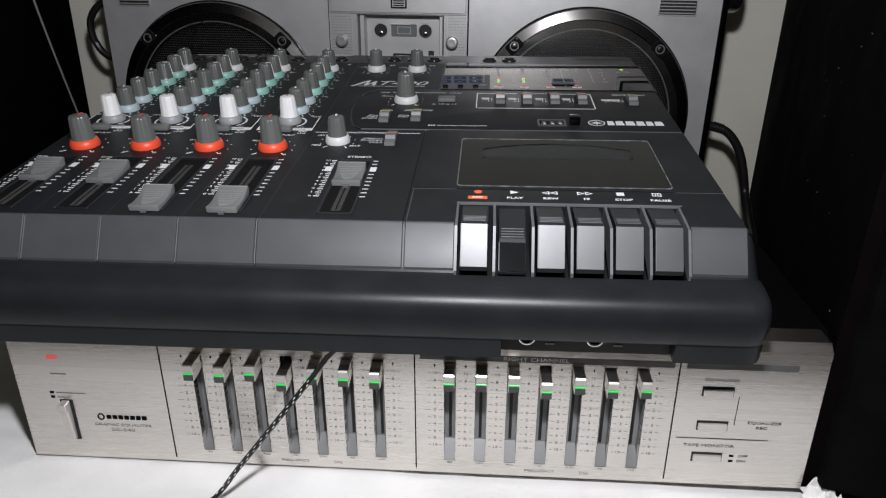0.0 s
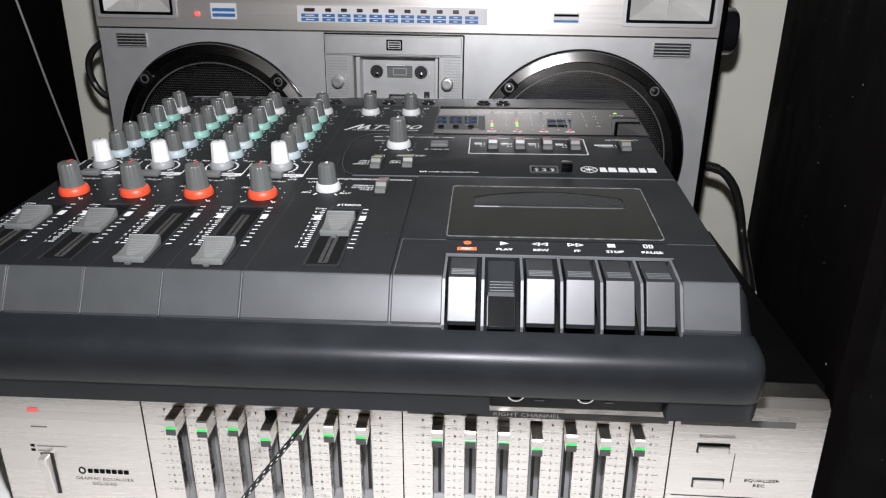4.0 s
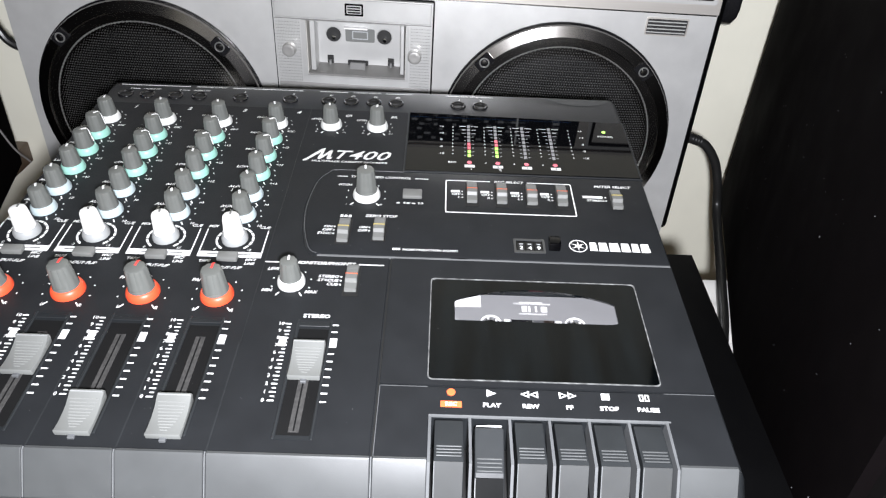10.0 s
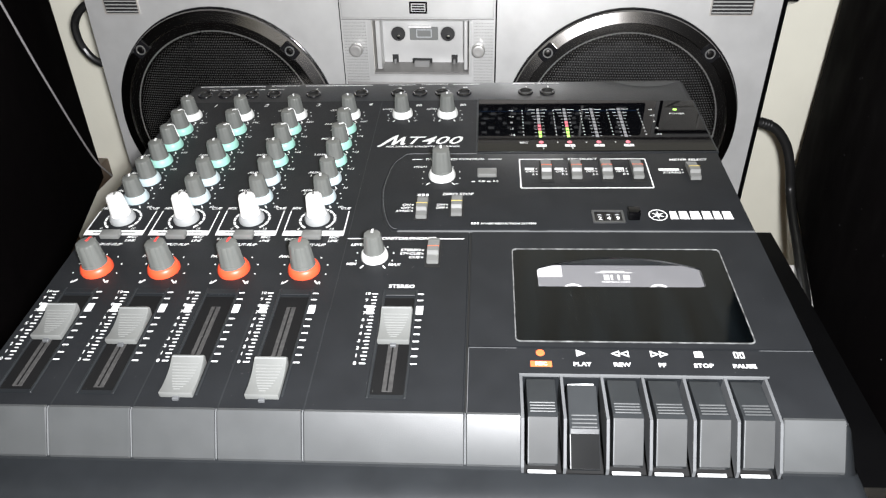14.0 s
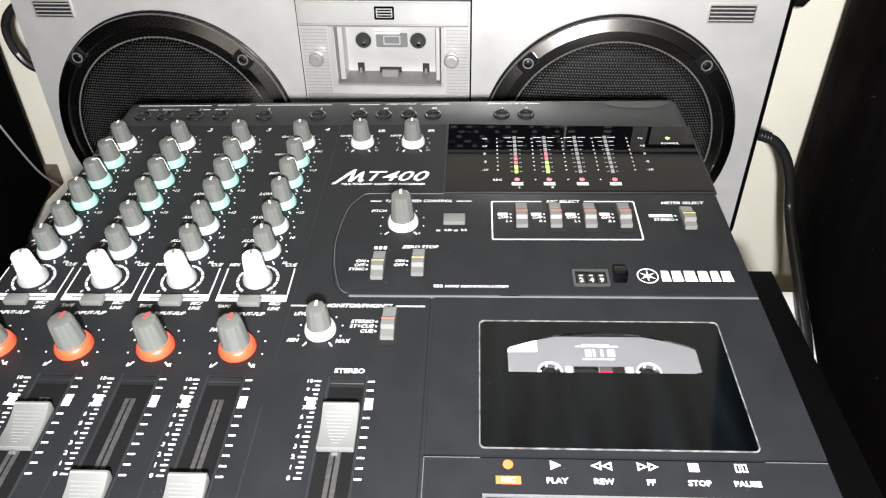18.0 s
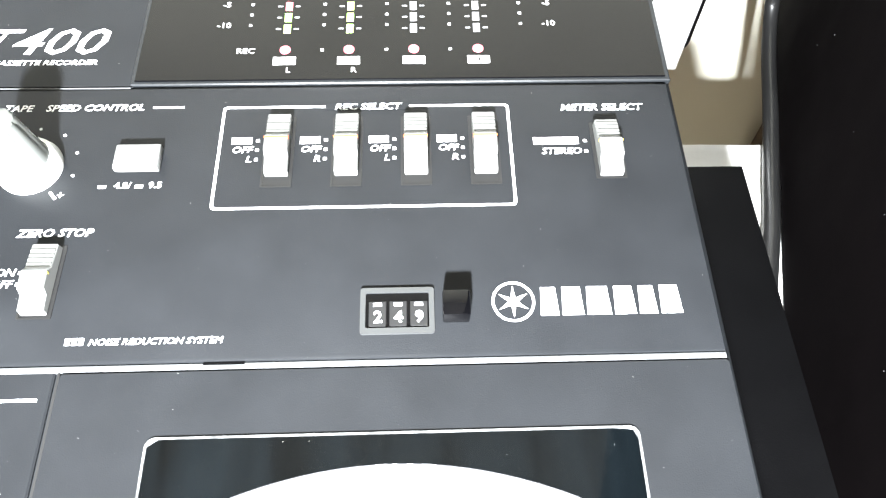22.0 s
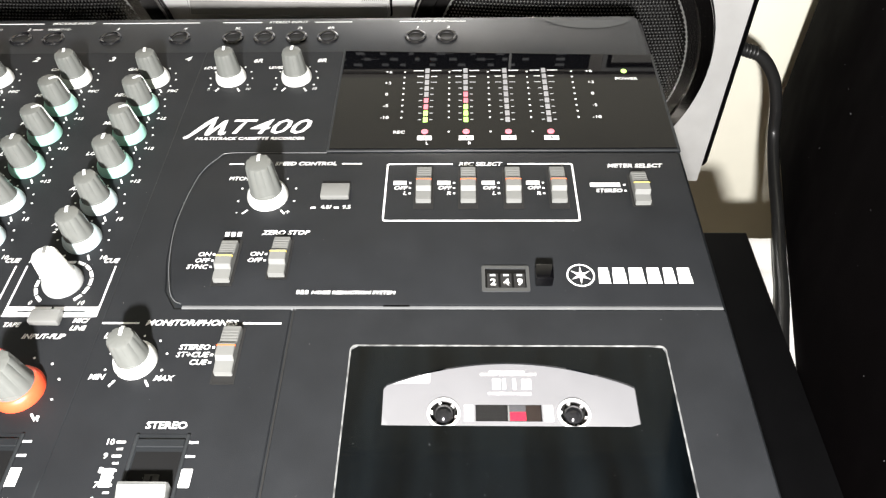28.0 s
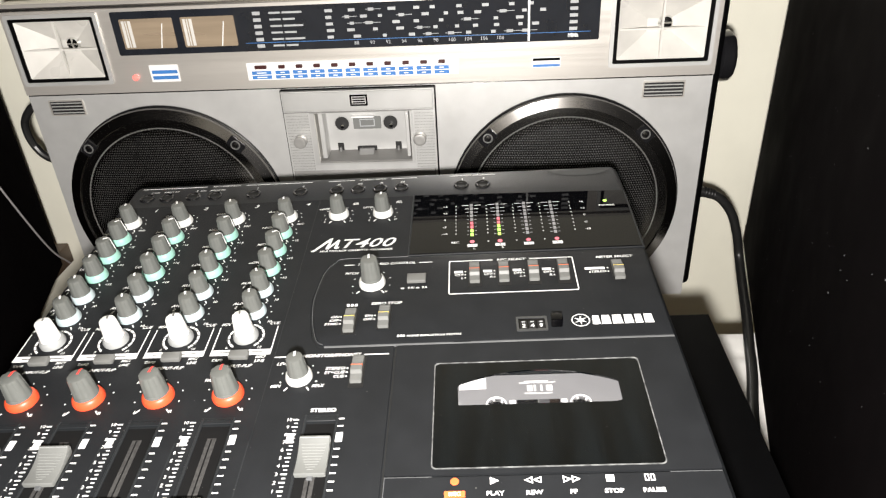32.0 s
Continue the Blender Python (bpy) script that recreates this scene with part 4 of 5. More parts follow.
for c, x in enumerate(CH):
    for j, (y, skirt, word, turn, cap) in enumerate(ROWS):
        knob(x, y, 0, skirt, turn + (c * 7 + j * 5) % 9 - 4, label="grey knob on a pale green skirt" if skirt == "skirt_green" else "grey knob on a white skirt")
        dots(x, y, 0.06, 9.7)
        lettering(word, 2.9, x - 11.5, y + 8.0, 0.05, rec, slant=0.25, wide=1.1, bold=0.07)
        if word == "AUX":
            lettering("1" if j == 4 else "2", 2.9, x - 12.5, y + 4.6, 0.05, rec, slant=0.25, bold=0.07)
        tail = "MIC" if j == 0 else ("10" if j > 3 else "+12")
        lettering(tail, 2.5, x + 10.2, y - 8.4, 0.05, rec, slant=0.2, wide=1.1, bold=0.06)
    lettering(str(c + 1), 4.8, x + 11.4, 143.5, 0.05, rec, slant=0.2, wide=1.2, bold=0.1)
    # mix and cue control in its printed box
    y = 9.7
    knob(x, y, 0, "skirt_grey", 12, 1.0, 16.2, "knob_white", "switch", label="white knob on a grey skirt")
    for k in range(13):
        obj("scale_segment", segment, rec, (x, y, 0), (0, 0, -290 * k / 13))
    part("printed_frame", slab([(x - 16.6, 17.4), (x - 16.6, -4.8), (x + 16.6, -4.8), (x + 16.6, 17.4), (x + 16.0, 17.4), (x + 16.0, -0.6), (x - 16.0, -0.6), (x - 16.0, 17.4)], 0, 0.06), "white", rec)
    part("printed_gap", box(x - 0.4, x + 0.4, -4.6, -0.5, 0.02, 0.09), "panel", rec)
    part("printed_gap", box(x - 12, x - 4, -2.9, -2.3, 0.02, 0.09), "panel", rec)
    part("printed_gap", box(x + 4, x + 12, -2.9, -2.3, 0.02, 0.09), "panel", rec)
    lettering("MIX", 2.9, x - 14.0, 19.8, 0.1, rec, slant=0.25, bold=0.07)
    lettering("CUE", 2.9, x + 13.8, 19.8, 0.1, rec, slant=0.25, bold=0.07)
    lettering("0", 2.5, x - 9.0, 1.0, 0.08, rec, slant=0.2)
    lettering("10", 2.5, x + 9.0, 1.0, 0.08, rec, slant=0.2)
    part("flip_button", box(x - 5.2, x + 5.2, -8.6, -3.2, 0, 3.0, 0.6, 2), "switch", rec, "grey push button")
    lettering("TAPE", 2.6, x - 11.8, -8.2, 0.05, rec, slant=0.25, bold=0.06)
    lettering("MIC/", 2.6, x + 11.5, -6.4, 0.05, rec, slant=0.25, bold=0.06)
    lettering("LINE", 2.6, x + 11.5, -9.4, 0.05, rec, slant=0.25, bold=0.06)
    lettering("INPUT-FLIP", 2.8, x + 1.0, -12.8, 0.05, rec, slant=0.25, wide=1.05, bold=0.06)
    # pan control
    x = PAN[c]
    knob(x, -32.9, 0, "skirt_red", -8 + 6 * c % 11, 1.16, 17.6, "knob", "red", label="large grey knob on an orange-red skirt")
    dots(x, -32.9, 0.06, 11.8, 9, 280)
    lettering("PAN", 2.9, x - 12.5, -22.5, 0.05, rec, slant=0.25, bold=0.07)
    lettering("L", 2.7, x - 9.0, -42.6, 0.05, rec, slant=0.2, bold=0.07)
    lettering("R", 2.7, x + 9.0, -42.6, 0.05, rec, slant=0.2, bold=0.07)

for x, w in ((-48.5, "6R"), (-18.0, "8R")):
    knob(x, 128.2, 0, "skirt_white", 8 if x < -20 else -2, label="grey knob on a white skirt")
    dots(x, 128.2, 0.06, 9.8)
    lettering("LEVEL", 2.8, x - 11, 136.2, 0.05, rec, slant=0.2, bold=0.06)
    lettering(w, 4.0, x + 10.0, 141.6, 0.05, rec, slant=0.2, bold=0.1)
    lettering("0", 2.4, x - 9.0, 120.2, 0.05, rec, slant=0.2)
    lettering("10", 2.4, x + 9.0, 120.2, 0.05, rec, slant=0.2)
knob(-17.8, 51.6, 0.6, "skirt_white", 6, 1.14, 18.6, label="large grey pitch knob on a white skirt")
dots(-18.2, 52.2, 0.66, 11.4, 9, 280)
lettering("PITCH", 2.8, -31.5, 61.6, 0.66, rec, slant=0.2, bold=0.06)
lettering("-", 3.4, -28.6, 43.4, 0.66, rec)
lettering("+", 3.4, -9.0, 43.4, 0.66, rec)
knob(-48.4, -22.2, 0, "skirt_white", 4, 1.0, 15.0, label="grey monitor knob on a white skirt")
dots(-48.4, -22.2, 0.06, 9.8, 9, 290)
lettering("LEVEL", 2.9, -58.5, -12.4, 0.05, rec, slant=0.25, bold=0.07)
lettering("MIN", 2.8, -59.8, -28.0, 0.05, rec, slant=0.25, bold=0.07)
lettering("MAX", 2.8, -38.0, -28.4, 0.05, rec, slant=0.25, bold=0.07)
lettering("MONITOR/PHONES", 3.2, -34.0, -7.2, 0.05, rec, slant=0.25, wide=1.12, bold=0.09)
for a, b in ((-64.6, -51.8), (-16.5, -3.2)):
    part("printed_line", box(a, b, -7.6, -6.9, 0, 0.06), "white", rec)


# ---- slide switches ----
def slide_switch(x, y, z, length, words, mark, at=0.5, title="", ty=0.0, lead=0.0):
    ob = part("slide_switch", frame_of(rrect(x - 3.9, x + 3.9, y - length / 2, y + length / 2, 0.2, 1), rrect(x - 3.3, x + 3.3, y - length / 2 + 0.5, y + length / 2 - 0.5, 0.2, 1), 0, 0.22), "well", rec, "grey slide switch")
    ob.location.z = z / 1000
    part("slot", box(x - 3.4, x + 3.4, y - length / 2, y + length / 2, -0.1, 0.08), "well", ob)
    half = min(8.9, length / 2 - 0.7)
    yc = y - length / 2 + half + 0.4 + (length - 2 * half - 0.8) * at
    cap = slab([(yc - half, 0.1), (yc - half + 0.3, 2.2), (yc - 4.6, 2.5), (yc - 3.6, 4.4), (yc + 0.8, 4.4), (yc + 2.2, 3.2), (yc + half - 0.3, 2.6), (yc + half, 0.1)], x - 3.0, x + 3.0, 0.25, 1, axis="x")
    cp = part("cap", cap, "switch", ob)
    part("mark", box(x - 3.05, x + 3.05, yc - 0.05, yc + 0.35, 3.6, 4.46), mark, cp)
    for k in range(4):
        part("ridge", box(x - 2.8, x + 2.8, yc + 2.6 + 1.2 * k, yc + 3.1 + 1.2 * k, 2.2, 3.3 - 0.1 * k), "switch", cp)
    for k, w in enumerate(words):
        yy = y + ty - lead * k
        part("dot", box(x - 6.0, x - 5.1, yy - 0.42, yy + 0.42, 0, 0.07), "white", ob)
        if w == "#":
            part("printed_plate", box(x - 12.2, x - 7.0, yy - 1.1, yy + 1.1, 0, 0.07), "white", ob)
        elif w:
            lettering(w, 2.7, x - 6.8, yy, 0.06, ob, align="RIGHT", slant=0.2, wide=1.1, bold=0.06)
    if title:
        lettering(title, 3.0, x, y + length / 2 + (5.0 if title[0] == "M" else 3.4), 0.06, ob, slant=0.2, wide=1.12, bold=0.08)
    return ob


slide_switch(-27.1, 18.6, 0.6, 21.5, ("ON", "OFF", "SYNC"), "yellow", 0.4, "", 3.8, 2.9)
for k in range(3):
    part("brand_bar", box(-30.6 + 2.3 * k, -29.0 + 2.3 * k, 31.1, 33.2, 0.6, 0.68), "white", rec)
slide_switch(-8.0, 20.2, 0.6, 18.5, ("ON", "OFF"), "yellow", 0.9, "ZERO STOP", 2.4, 2.9)
for k, (x, w) in enumerate(((43.2, "L"), (60.6, "R"), (78.2, "L"), (95.8, "R"))):
    slide_switch(x, 55.6, 0.6, 21.5, ("#", "OFF", w), "orange", 0.95, "", 3.5, 2.9)
slide_switch(127.6, 54.8, 0.6, 17.5, ("", "STEREO"), "yellow", 0.5, "METER SELECT", 3.0, 3.2)
part("printed_plate", box(108.6, 120.4, 56.8, 59.0, 0.6, 0.68), "white", rec)
slide_switch(-18.6, -19.8, 0, 21.5, ("STEREO", "ST+CUE", "CUE"), "orange", 0.9, "", 3.0, 2.85)
# outline round the record switches, open where the words stand
part("printed_frame", frame_of(rrect(27.7, 103.0, 38.6, 70.2, 1.2, 4), rrect(28.4, 102.3, 39.3, 69.5, 0.8, 4), 0.6, 0.67), "white", rec)
part("printed_gap", box(54.4, 76.6, 68.8, 71, 0.62, 0.72), "panel", rec)
lettering("REC SELECT", 2.9, 65.5, 69.6, 0.76, rec, slant=0.2, wide=1.12, bold=0.07)
lettering("SPEED CONTROL", 2.9, -5.7, 70.2, 0.66, rec, slant=0.2, wide=1.12, bold=0.07)
lettering("TAPE", 2.9, -25.5, 70.2, 0.66, rec, slant=0.2, wide=1.1, bold=0.07)
for a, b in ((-37.0, -31.0), (9.3, 17.4)):
    part("printed_line", box(a, b, 69.9, 70.5, 0.6, 0.66), "white", rec)
part("speed_button", box(3.0, 14.2, 49.8, 57.0, 0.6, 3.0, 0.5, 2), "switch", rec, "square grey push button")
lettering("4.8/", 2.5, 5.6, 46.0, 0.66, rec, wide=1.1, bold=0.06)
lettering("9.5", 2.5, 13.6, 46.0, 0.66, rec, wide=1.1, bold=0.06)
for x in (0.6, 9.6):
    part("printed_mark", box(x - 1.0, x + 1.0, 45.3, 46.2, 0.6, 0.66), "white", rec)
for k in range(3):
    part("brand_bar", box(0.2 + 1.5 * k, 1.3 + 1.5 * k, 4.6, 6.3, 0.6, 0.68), "white", rec)
lettering("NOISE REDUCTION SYSTEM", 2.1, 20.0, 5.2, 0.66, rec, slant=0.2, wide=1.12, bold=0.05)

# tape counter and its reset button
part("counter_frame", frame_of(rrect(65.0, 81.8, 5.6, 16.8, 0.6, 2), rrect(66.2, 80.6, 7.0, 15.6, 0.4, 2), 0.5, 1.3), "key_front", rec, "dark grey counter window frame")
part("counter_window", box(65.8, 81.0, 6.6, 16.0, 0.5, 0.75), "gloss", rec)
for k, d in enumerate("249"):
    wheel = part("number_wheel", box(66.9 + 4.7 * k, 70.9 + 4.7 * k, 7.4, 13.6, 0.6, 0.95, 0.15, 1), "well", rec, "black number wheel")
    lettering(d, 3.9, 69.0 + 4.7 * k, 9.6, 0.98, wheel, wide=1.05, bold=0.12)
    part("next_number", box(67.9 + 4.7 * k, 69.9 + 4.7 * k, 12.3, 13.2, 0.9, 0.98), "dim", wheel, "lower edge of the next number")
part("counter_reset", box(83.6, 89.8, 8.0, 14.2, 0.5, 5.8, 0.6, 2), "gloss", rec, "glossy black counter reset button")

# maker's mark: a ringed star and seven plain white bars
part("maker_ring", frame_of([(100.0 + 5.0 * math.cos(a), 13 + 5.0 * math.sin(a)) for a in np.linspace(0, 2 * math.pi, 41)[:-1]], [(100.0 + 4.4 * math.cos(a), 13 + 4.4 * math.sin(a)) for a in np.linspace(0, 2 * math.pi, 41)[:-1]], 0.6, 0.68), "white", rec)
for k in range(3):
    part("maker_star", slab([(-3.9, 0), (-1, 0.55), (1, 0.55), (3.9, 0), (1, -0.55), (-1, -0.55)][::-1], 0.6, 0.68), "white", rec, loc=(100.0, 13, 0), rot=(0, 0, 30 + 60 * k))
WID = [5.2, 6.0, 6.6, 6.0, 5.2, 6.0]
xx = 105.6
for w in WID:
    part("maker_bar", slab([(xx + 0.5, 9.4), (xx + w - 0.5, 9.4), (xx + w - 0.9, 16.4), (xx + 0.9, 16.4)], 0.6, 0.68), "white", rec)
    xx += w - 0.25

# model name
lettering("T400", 13.4, -26.6, 93.6, 0.06, rec, slant=0.34, wide=1.27, bold=0.12, name="model_name")
for k, stroke in enumerate((
    [(-57.7, 87.2), (-57.2, 86.3), (-55.5, 86.7), (-52.5, 90.2), (-46.2, 98.2), (-45.0, 100.2), (-45.5, 100.8), (-47.1, 100.1), (-50.4, 96.5), (-55.7, 88.9)],
    [(-46.9, 98.4), (-45.4, 100.0), (-46.2, 91.6), (-46.9, 88.6), (-48.7, 88.6), (-48.8, 90.0)],
    [(-46.9, 88.6), (-47.7, 89.9), (-42.3, 97.9), (-40.8, 98.7), (-40.8, 97.1)],
    [(-42.2, 97.2), (-40.4, 98.6), (-40.9, 91.7), (-40.9, 90.5), (-39.8, 90.9), (-40.3, 89.3), (-41.8, 88.5), (-43.1, 89.2), (-43.2, 90.6)])):
    part("model_letter", slab([(px - 3.2, py) for px, py in stroke], 0, 0.06 + 0.006 * k), "white", rec)
lettering("MULTITRACK CASSETTE RECORDER", 2.4, -32.0, 86.4, 0.06, rec, slant=0.2, wide=1.2, bold=0.07)


# ---- faders ----
fader_tick = solid(box(-1.4, 1.4, -0.37, 0.37, 0, 0.06), "white", False)
fader_half = solid(box(-0.9, 0.9, -0.3, 0.3, 0, 0.06), "white", False)
fader_block = solid(box(-1.7, 1.7, -2.8, 2.8, 0.02, 0.08), "white", False)


def fader(x, cap_y, title=""):
    ob = part("fader", frame_of(rrect(x - 8.2, x + 8.2, -113, -47.5, 0.6, 2), rrect(x - 7.0, x + 7.0, -111, -49.4, 0.4, 2), -0.1, 0.18), "shell", rec, "channel fader with a pale grey cap")
    part("track", box(x - 7.2, x + 7.2, -111.4, -49.2, -0.2, 0.08), "pit", ob)
    part("track_ledge", box(x - 7.2, x + 7.2, -51.8, -49.2, 0.1, 0.9, 0.25, 1), "shell", ob)
    for s in (-1, 1):
        part("track_rim", box(min(x + s * 7.2, x + s * 8.3), max(x + s * 7.2, x + s * 8.3), -113, -47.5, 0.1, 0.75, 0.25, 1), "key", ob)
    part("track_end", slab([(-49.2, 0.1), (-49.2, 0.16), (-53, 0.13)], x - 7, x + 7, axis="x"), "shell", ob)
    part("dust_cover", box(x - 2.2, x + 2.2, -109.5, -60, 0.05, 0.35, 0.1, 1), "felt", ob, "dusty felt strip")
    part("slit", box(x - 0.35, x + 0.35, -109, -60.5, 0.3, 0.42), "pit", ob)
    y = cap_y
    top = [(-9.6, 3.4), (-5.2, 2.7), (-0.8, 2.8), (3.6, 3.6), (6.8, 4.9), (8.2, 5.6)]
    side = [(y - 9.7, 0.5), (y - 9.9, 2.8)] + [(y + a, h) for a, h in top] + [(y + 9.3, 5.4), (y + 9.7, 4.2), (y + 9.2, 1.0), (y + 8, 0.5)]
    c = part("fader_cap", slab(side, x - 7.1, x + 7.1, 0.4, 2, axis="x"), "cap", ob, "pale grey ridged fader cap")
    part("stem", box(x - 1.3, x + 1.3, y - 11.4, y + 5, 0.1, 1.6, 0.2, 1), "plate", c)
    part("rear_edge", box(x - 6.7, x + 6.7, y + 8.0, y + 8.5, 5.2, 5.7), "skirt_grey", c, "paler rear edge")
    for k in range(10):
        yy = y - 7.4 + 1.42 * k
        w = 6.2 * math.sqrt(max(0.05, (k + 0.4) / 10.4))
        zz = np.interp(yy - y, [p[0] for p in top], [p[1] for p in top])
        part("ridge", box(x - w, x + w, yy - 0.2, yy + 0.2, zz - 0.4, zz + 0.18), "ridge", c)
    for n in range(11):
        yy = -94.0 + 4.4 * n
        obj("scale_tick", fader_tick, ob, (x - 12.4, yy, 0))
        obj("scale_tick", fader_tick, ob, (x + 9.7, yy, 0))
        if n < 10:
            obj("scale_tick", fader_half, ob, (x - 12.1, yy + 2.2, 0))
        lettering(str(n), 2.6, x - 15.7, yy, 0.05, ob, wide=1.1, bold=0.04)
    for s in (-1, 1):
        obj("unity_mark", fader_block, ob, (x + (9.8 if s > 0 else -13.3), -61, 0))
    if title:
        lettering(title, 3.2, x, -44.6, 0.05, ob, wide=1.15, bold=0.1)
    return ob


for x, y in zip((-191.0, -155.1, -119.4, -83.2), (-73.0, -75.2, -104.6, -104.9)):
    fader(x, y)
fader(-32.4, -73.4, "STEREO")

# ---- level meter ----
meter = part("level_meter", slab([(1.6, 78.2), (148.4, 78.2), (148.4, 145.0), (1.6, 150.0)], -1.5, 0.2, 0.3, 1), "shell", rec, "level meter with four LED columns")
part("meter_glass", slab([(2.8, 79.3), (147.0, 79.3), (147.0, 143.6), (2.8, 148.4)], 0.1, 0.62, 0.1, 1), "gloss", meter, "glossy black glass")
ZM = 0.66
COL = [42.4, 60.0, 78.0, 95.9]
for k, x in enumerate(COL):
    for j in range(9):
        y = 97.6 + 4.35 * j
        lit = k < 2
        m = ("led_yellow" if j < 2 + k else "led_dimred" if j < 4 + k else "led_off") if lit else "led_off"
        part("led_segment", box(x - 1.0, x + 1.0, y - 1.7, y + 1.7, ZM - 0.1, ZM, 0.05, 1), m, meter, smooth=False)
        w = 3.2 if j < 6 else (4.6 if j < 8 else 6.4)
        for s in (-1, 1):
            part("scale_tick", box(min(x + s * 1.8, x + s * w), max(x + s * 1.8, x + s * w), y - 0.25, y + 0.25, ZM - 0.1, ZM - 0.02), "white" if j > 6 else "dim", meter, smooth=False)
    part("record_lamp", lathe([(1.5, ZM - 0.1), (1.5, ZM + 0.2), (0.8, ZM + 0.5), (0, ZM + 0.55)], 18), "led_dimred", meter, "round pink record lamp", (x, 89.7, 0))
    part("number_plate", box(x - 3.1, x + 3.1, 84.4, 87.2, ZM - 0.1, ZM), "white", meter)
    lettering(str(k + 1), 2.4, x, 85.8, ZM + 0.02, meter, "well", bold=0.06)
for x, w in ((43.6, "L"), (61.4, "R")):
    lettering(w, 2.4, x, 82.4, ZM, meter, bold=0.05)
lettering("REC", 2.6, 31.5, 89.4, ZM, meter, wide=1.1, bold=0.04)
meter_dot = solid(box(-0.42, 0.42, -0.42, 0.42, ZM - 0.1, ZM), "white", False)
for x in (32.0, 52.6, 70.4, 88.2, 108.6):
    for j in range(9):
        obj("scale_dot", meter_dot, meter, (x, 99.0 + 4.05 * j, 0))
    if 50 < x < 100:
        obj("scale_dot", meter_dot, meter, (x, 89.7, 0))
for y, w in ((131.4, "+6"), (123.2, "+3"), (115.1, "0"), (107.0, "-5"), (99.0, "-10")):
    lettering(w, 2.7, 24.6, y, ZM, meter, wide=1.1, bold=0.04)
    lettering(w, 2.7, 116.6, y, ZM, meter, wide=1.1, bold=0.04)
part("power_lamp", lathe([(1.35, ZM - 0.1), (1.35, ZM + 0.2), (0.7, ZM + 0.5), (0, ZM + 0.55)], 18), "led_yellow", meter, "lit yellow-green power lamp", (132.7, 131.2, 0))
lettering("POWER", 2.6, 133.0, 125.6, ZM, meter, wide=1.12, bold=0.04)

# ---- sockets along the back ----
ZJ = TOP - 0.3
for x in (-196.2, -181.3, -161.7, -145.3, -116.5, -81.8, -55.0, -39.4, -23.4, -7.9, 35.6, 51.0):
    j = part("jack_socket", torus(4.5, 1.0, (0, 0, 0.2), 28, 8), "ring", rec, "black jack socket", (x, 162.2, ZJ))
    part("socket_nut", torus(3.4, 0.3, (0, 0, 0.4), 24, 6), "well", j)
    part("socket_hole", lathe([(3.6, -0.2), (3.6, 0.12)], 20), "well", j)
for x, w in ((-195.4, "1"), (-161.0, "2"), (-115.5, "3"), (-81.0, "4"), (-54.4, "5L"), (-38.8, "6R"), (-22.8, "7L"), (-7.3, "8R"), (36.2, "1"), (51.6, "2")):
    lettering(w, 2.7, x, 170.6, TOP - 0.26, rec, slant=0.2, wide=1.15, bold=0.07)
for a, b in ((-204, -155), (-125, -75), (-63, -43), (-16.0, 3.0), (27, 36.5), (51.5, 60.5)):
    part("printed_line", box(a, b, 175.7, 176.2, TOP - 0.6, TOP - 0.3), "white", rec)
for x, w in ((-140, "MIC/LINE INPUT"), (-29.5, "STEREO INPUT"), (44.0, "AUX SEND")):
    lettering(w, 2.6, x, 175.9, TOP - 0.29, rec, slant=0.2, wide=1.15, bold=0.06)
for x in (-180.5, -145.5):
    part("printed_line", box(x - 13.5, x - 8.5, 170.3, 170.8, TOP - 0.4, TOP - 0.25), "white", rec)
    lettering("INSERT I/O", 2.2, x, 170.6, TOP - 0.26, rec, slant=0.2, wide=1.1, bold=0.04)
# lighter crescent laid on the uncut body: the scoop's sheen as colour
scoop = bmesh.new()
ys, zs = zip(*REAR)
rows = []
for x in np.linspace(98.5, 145.5, 25):
    far = 185.4
    near = 181.5 - 13.0 * math.sqrt(max(0, 1 - ((x - 122) / 23.6) ** 2))
    rows.append([scoop.verts.new((x, y, float(np.interp(y, ys, zs)) + 0.15)) for y in np.linspace(near, far, 9)])
for p, q in zip(rows, rows[1:]):
    for k in range(8):
        scoop.faces.new((p[k], q[k], q[k + 1], p[k + 1]))
part("scoop_sheen", scoop, "lip", rec, "lighter crescent patch for the sheen of the finger scoop")


# ---- portable radio cassette behind ----
M["redblack"] = mat("dark_red_button", (0.05, 0.012, 0.012), 0.35)
FY = 259.7
bx = thing("boombox", "large silver stereo boombox with two round woofers", "boombox", (-0.7, FY, 1.4), (0, 0, -1.31))
BL, BR, BT = -327.0, 237.0, 283.5
part("back_case", box(BL + 3, BR + 11, 14, 132, 2, BT - 4, 6, 3), "blackmetal", bx, "black plastic back case")
for x in (-290, 200):
    for y in (30, 115):
        part("foot", lathe([(8, -1.3), (8, 3)], 16), "blackmetal", bx, loc=(x, y, 0))
WL, WR, WZ = -219.8, 122.6, 100.0
PX0, PX1, PZ0, PZ1 = -85.6, -5.6, 144.6, 189.0
in_pocket = lambda x, z: PX0 < x < PX1 and PZ0 < z < PZ1
part("front_panel", grid_plate([BL, PX0, PX1, BR], [2, PZ0, PZ1, 209.8], in_pocket, 0, 16), "silver", bx, "satin silver lower front", smooth=False)
part("front_edge", box(BL + 0.6, BR - 0.6, -0.5, 0.5, 209.0, 210.0, 0.2, 1), "chrome", bx)
